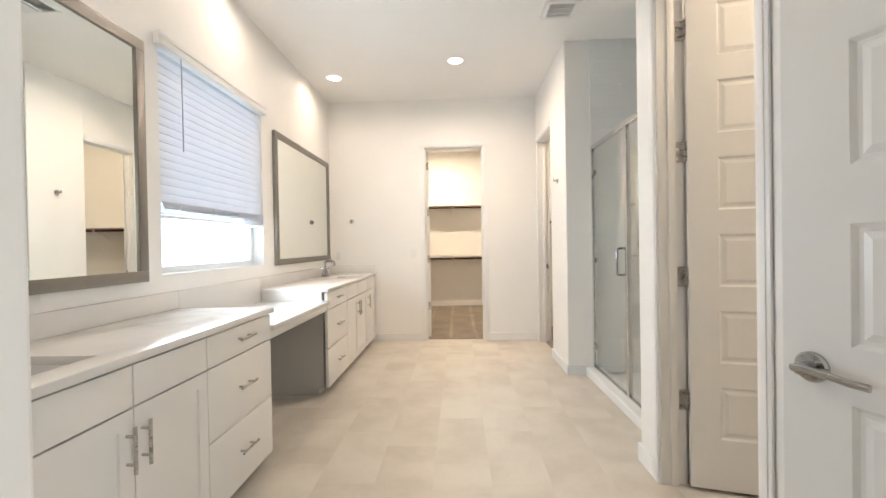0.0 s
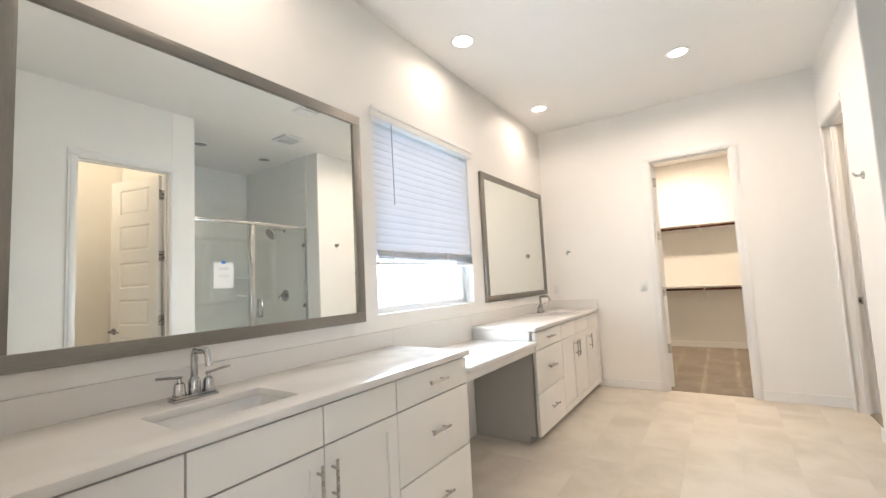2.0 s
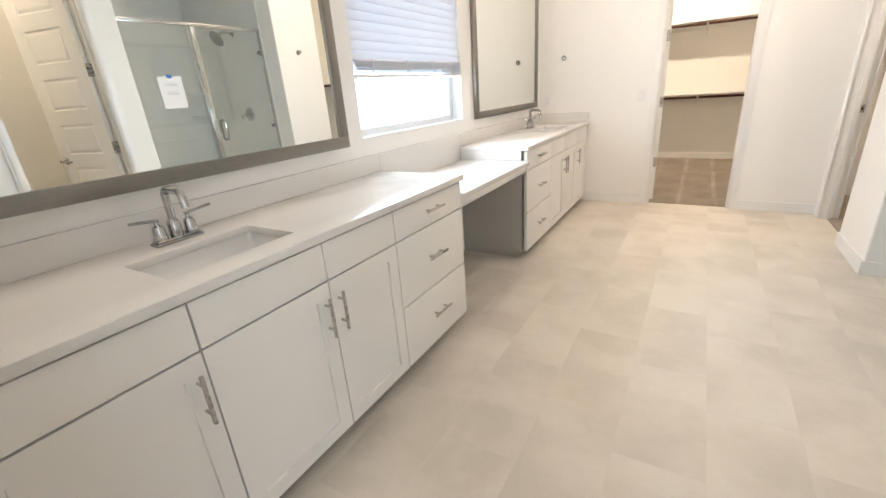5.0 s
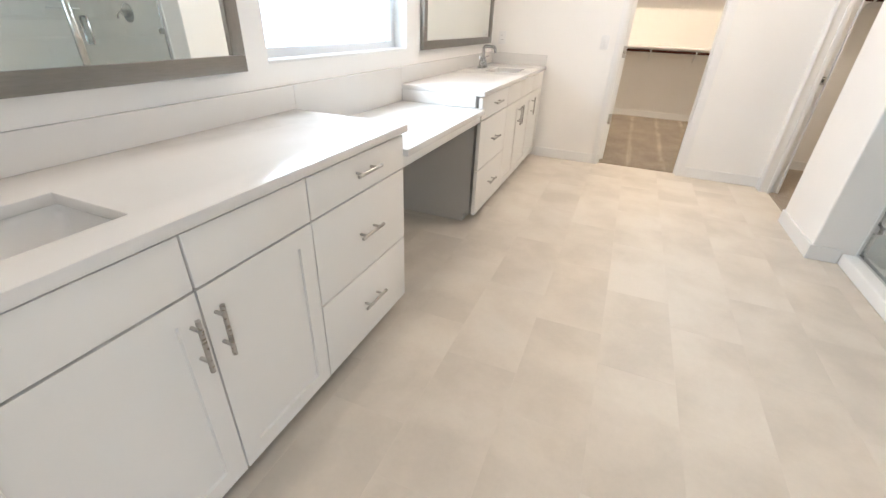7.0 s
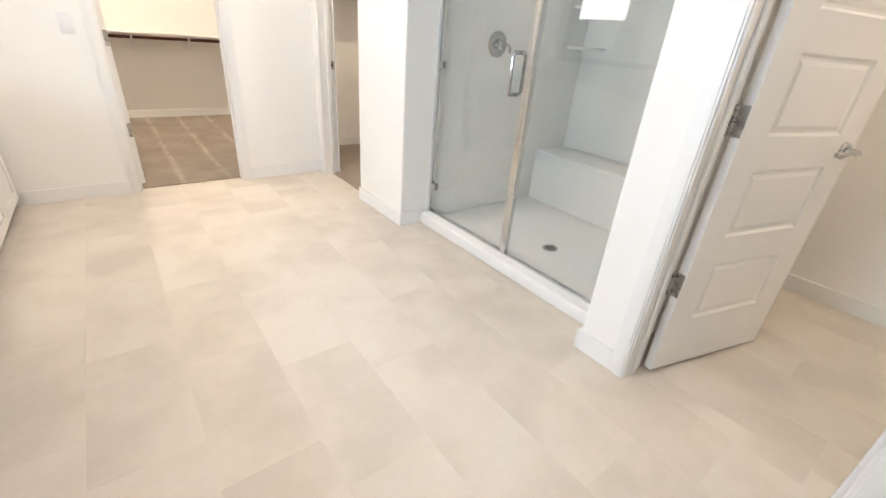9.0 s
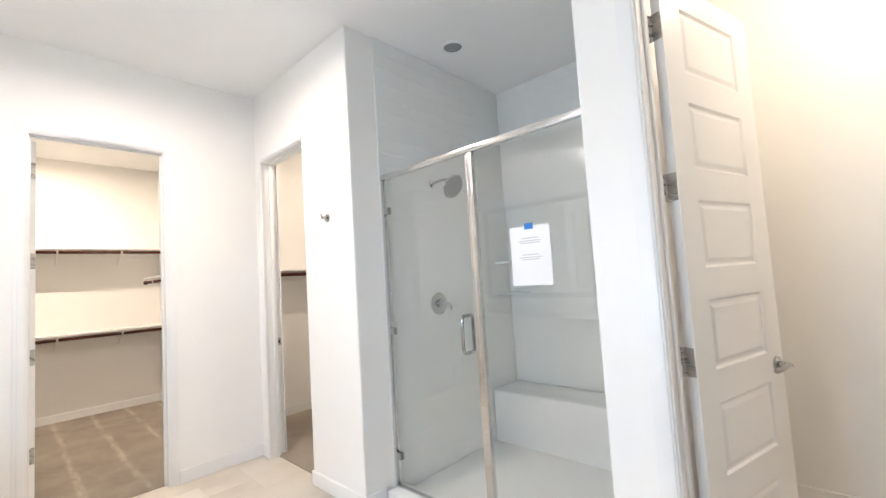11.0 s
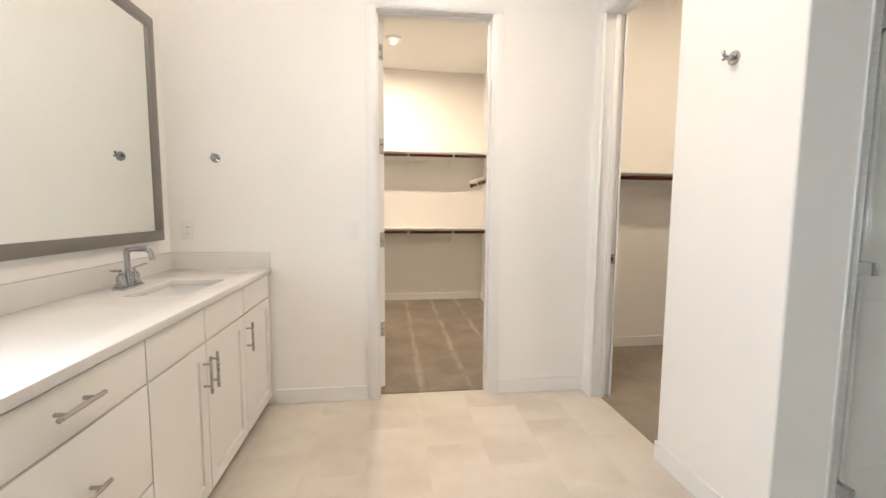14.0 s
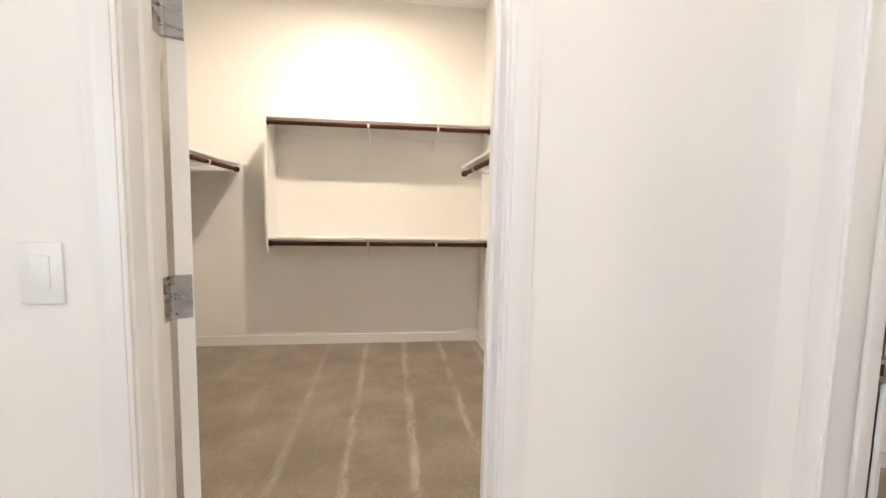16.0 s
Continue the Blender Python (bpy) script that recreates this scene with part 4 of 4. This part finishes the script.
valve = thing("shower_valve", (1.90, SH1, 1.19), "round chrome shower valve trim with a lever", "shower valve")
bm = bmesh.new()
lathe(bm, [(0.082, 0), (0.081, 0.006), (0.074, 0.009), (0.034, 0.010), (0.032, 0.035), (0.026, 0.040), (0.024, 0.062), (0.0, 0.064)], 40, pose(0, 0, 0, 90))
part("escutcheon", bm, CHROME, valve, local=True)
bm = bmesh.new()
tube(bm, [(0.0, -0.055, 0.0), (0.035, -0.060, 0.002), (0.062, -0.064, -0.01), (0.066, -0.066, -0.05)], 0.008, 12)
part("lever", bm, CHROME, valve, local=True)
head = thing("rain_showerhead", (1.905, SH1, 2.09), "round chrome rain shower head on an angled arm", "shower head")
bm = bmesh.new()
lathe(bm, [(0.032, 0), (0.030, 0.007), (0.014, 0.014)], 24, pose(0, 0, 0, 90))
part("flange", bm, CHROME, head, local=True)
bm = bmesh.new()
tube(bm, [(0, -0.005, 0), (0, -0.08, 0.012), (0.0, -0.14, 0.008), (0.0, -0.19, -0.025)], 0.0105, 14)
part("arm", bm, CHROME, head, local=True)
bm = bmesh.new()
lathe(bm, [(0.015, 0.035), (0.018, 0.012), (0.030, 0.006), (0.088, 0.0), (0.092, -0.006), (0.088, -0.012), (0.0, -0.013)], 40, pose(0.0, -0.205, -0.055, -60, 0, 0))
part("spray_head", bm, CHROME, head, local=True)
bm = bmesh.new()
lathe(bm, [(0.080, -0.0132), (0.078, -0.0150), (0.0, -0.0152)], 36, pose(0.0, -0.205, -0.055, -60, 0, 0))
part("spray_face", bm, GREY_PLASTIC, head, "grey nozzle plate", local=True)
for z in (1.47, 1.20):
    bm = bmesh.new()
    n = 10
    t = bmesh.new()
    lo, hi = [], []
    for zz, ring in ((0, lo), (0.016, hi)):
        ring.append(t.verts.new((SHB - 0.002, SH1 - 0.002, z + zz)))
        for i in range(n + 1):
            a = math.pi + math.pi / 2 * i / n
            ring.append(t.verts.new((SHB - 0.002 + 0.20 * math.cos(a), SH1 - 0.002 + 0.20 * math.sin(a), z + zz)))
    t.faces.new(lo)
    t.faces.new(hi[::-1])
    for i in range(len(lo)):
        t.faces.new((lo[i], lo[(i + 1) % len(lo)], hi[(i + 1) % len(lo)], hi[i]))
    bmesh.ops.recalc_face_normals(t, faces=t.faces[:])
    join(bm, t)
    solid("corner_shelf", bm, ACRYLIC, "white molded corner shelf in the shower", "shelf", "shower shelves")


# ---- closet shelving ----
def shelf(name, a, b, wall_at, depth, z, along, label, brackets, caps=True):
    """Shelf with a rod under its front edge. along 'x' or 'y'; wall_at: the wall's coordinate; depth is signed away from the wall."""
    def P(u0, u1, d0, d1, z0, z1, **k):
        lo, hi = sorted((wall_at + d0, wall_at + d1))
        return B(u0, u1, lo, hi, z0, z1, **k) if along == "x" else B(lo, hi, u0, u1, z0, z1, **k)

    def V(u, d, zz):
        return (u, wall_at + d, zz) if along == "x" else (wall_at + d, u, zz)
    s = 1 if depth > 0 else -1
    ob = thing(name, V((a + b) / 2, depth / 2, z), label, "closet shelf", "closet shelves")
    part("board", P(a, b, s * 0.001, depth, z - 0.018, z, r=0.002), TRIM, ob)
    part("cleat", P(a, b, s * 0.001, s * 0.019, z - 0.107, z - 0.0185, r=0.002), TRIM, ob)
    d = depth - s * 0.022
    bm = bmesh.new()
    cyl(bm, V(a + 0.004, d, z - 0.054), V(b - 0.004, d, z - 0.054), 0.0165, 18)
    for e0, e1 in ((a, a + 0.012), (b - 0.012, b)):
        cyl(bm, V(e0, d, z - 0.054), V(e1, d, z - 0.054), 0.024, 18)
    part("rod", bm, ROD, ob, "dark brown wooden hanging rod")
    for u in brackets:
        bm = P(u - 0.009, u + 0.009, s * 0.0195, d + s * 0.008, z - 0.0235, z - 0.0185)
        t = P(u - 0.007, u + 0.007, s * 0.0195, s * 0.024, z - 0.20, z - 0.0225)
        join(bm, t)
        cyl(bm, V(u - 0.009, d, z - 0.054), V(u + 0.009, d, z - 0.054), 0.0215, 18)
        tube(bm, [V(u, s * 0.024, z - 0.19), V(u, depth * 0.55, z - 0.09), V(u, d, z - 0.075)], 0.005, 8)
        part("bracket", bm, WHITE_PLASTIC, ob, "white steel shelf and rod bracket")
    return ob


BD = -0.30
shelf("closet_shelf", -0.715, CX1 - 0.002, CY, BD, 1.985, "x", "white closet shelf with a dark hanging rod", (0.09, 0.67))
shelf("closet_shelf", -0.715, CX1 - 0.002, CY, BD, 1.005, "x", "white closet shelf with a dark hanging rod", (0.09, 0.67))
solid("shelf_panel", B(-0.735, -0.716, CY + BD, CY - 0.001, 0.88, 1.985, r=0.002), TRIM, "white vertical end panel holding the closet shelves", "shelf panel")
shelf("closet_shelf", YB + TH + 0.9, CY - 0.045, CX0, 0.43, 1.62, "y", "white side wall shelf with a dark hanging rod", (6.1, 6.9, 7.7))
shelf("closet_shelf", YB + TH + 0.3, 7.70, CX1, -0.30, 1.59, "y", "white side wall shelf with a dark hanging rod", (6.1, 6.7, 7.3))
shelf("closet_shelf", XD + TH + 0.002, SCX - 0.002, SC1, -0.30, 1.565, "x", "white small closet shelf with a dark hanging rod", (1.6, 2.35))
shelf("closet_shelf", 4.55, 5.64, SCX, -0.30, 1.985, "y", "white side shelf with a dark hanging rod", (5.1,))
shelf("closet_shelf", 4.55, 5.64, SCX, -0.30, 1.005, "y", "white side shelf with a dark hanging rod", (5.1,))
solid("shelf_panel", B(SCX - 0.30, SCX - 0.001, 5.641, 5.660, 0.88, 2.0, r=0.002), TRIM, "white vertical end panel in the small closet", "shelf panel")

# ---- wall tiles of the shower ----
def tiled(name, origin, ux, length, z0, z1, row, piece, label):
    """Rows of thin wall tiles; origin at a lower corner, ux the way along, faces along the normal."""
    u = Vector(ux)
    nrm = Vector((0, 0, 1)).cross(u)
    rot = Matrix((u, nrm, Vector((0, 0, 1)))).transposed().to_4x4()
    m = Matrix.Translation(origin) @ rot
    bm = box(bmesh.new(), 0, length, 0.006, 0.0115, z0, z1)
    bm.transform(m)
    base = solid(name, bm, GROUT, label, "tiled wall", kind="structure")
    meshes = {}
    n = int(math.ceil((z1 - z0) / row))
    for j in range(n):
        za, zb = z0 + j * row, min(z1, z0 + (j + 1) * row)
        cuts = [0.0]
        x = piece * (0.5 if j % 2 else 1.0)
        while x < length - 0.02:
            cuts.append(x)
            x += piece
        cuts.append(length)
        for a, b in zip(cuts, cuts[1:]):
            key = (round(b - a, 3), round(zb - za, 3))
            if key not in meshes:
                t = box(bmesh.new(), 0.0005, key[0] - 0.0005, 0.0035, 0.0058, 0.0005, key[1] - 0.0005, r=0.0005, seg=1)
                me = bpy.data.meshes.new("tile")
                t.to_mesh(me)
                t.free()
                me.materials.append(SURROUND)
                meshes[key] = me
            o = new("tile", meshes[key])
            o.parent = base
            o.matrix_basis = m @ pose(a, 0, za)


tiled("shower_tiles_back", (SHB, SH1, 0), (0, -1, 0), SH1 - SH0, 0.431, CEIL, 0.1012, 0.60, "pale grey glossy tiles on the shower back wall")
tiled("shower_tiles_end", (1.405, SH1, 0), (1, 0, 0), SHB - 1.405, 0.023, CEIL, 0.1012, 0.60, "pale grey glossy tiles on the shower valve wall")
tiled("shower_tiles_near", (SHB, SH0, 0), (-1, 0, 0), SHB - 1.405, 0.023, CEIL, 0.1012, 0.60, "pale grey glossy tiles on the near shower wall")

# ---- floor tiles ----
TW, TL = 0.3005, 0.602
meshes = {}


def lay(x0, x1, y0, y1):
    i0, i1 = math.floor((x0 + 0.264) / TW), math.ceil((x1 + 0.264) / TW)
    for i in range(i0, i1):
        a, b = max(x0, -0.264 + i * TW), min(x1, -0.264 + (i + 1) * TW)
        shift = 0.135 + (i * 2 % 3) * TL / 3
        j0, j1 = math.floor((y0 - shift) / TL), math.ceil((y1 - shift) / TL)
        for j in range(j0, j1):
            c, d = max(y0, shift + j * TL), min(y1, shift + (j + 1) * TL)
            if b - a < 0.01 or d - c < 0.01:
                continue
            key = (round(b - a, 3), round(d - c, 3))
            if key not in meshes:
                t = box(bmesh.new(), 0.0004, key[0] - 0.0004, 0.0004, key[1] - 0.0004, -0.003, 0.0, r=0.0003, seg=1)
                me = bpy.data.meshes.new("tile")
                t.to_mesh(me)
                t.free()
                me.materials.append(FLOOR_TILE)
                meshes[key] = me
            o = new("tile", meshes[key])
            o.parent = floor
            o.matrix_basis = pose(a, c, 0)


lay(XL, 1.335, -0.6, YB + 0.058)
lay(1.335, WCB, 0.42, 2.25)
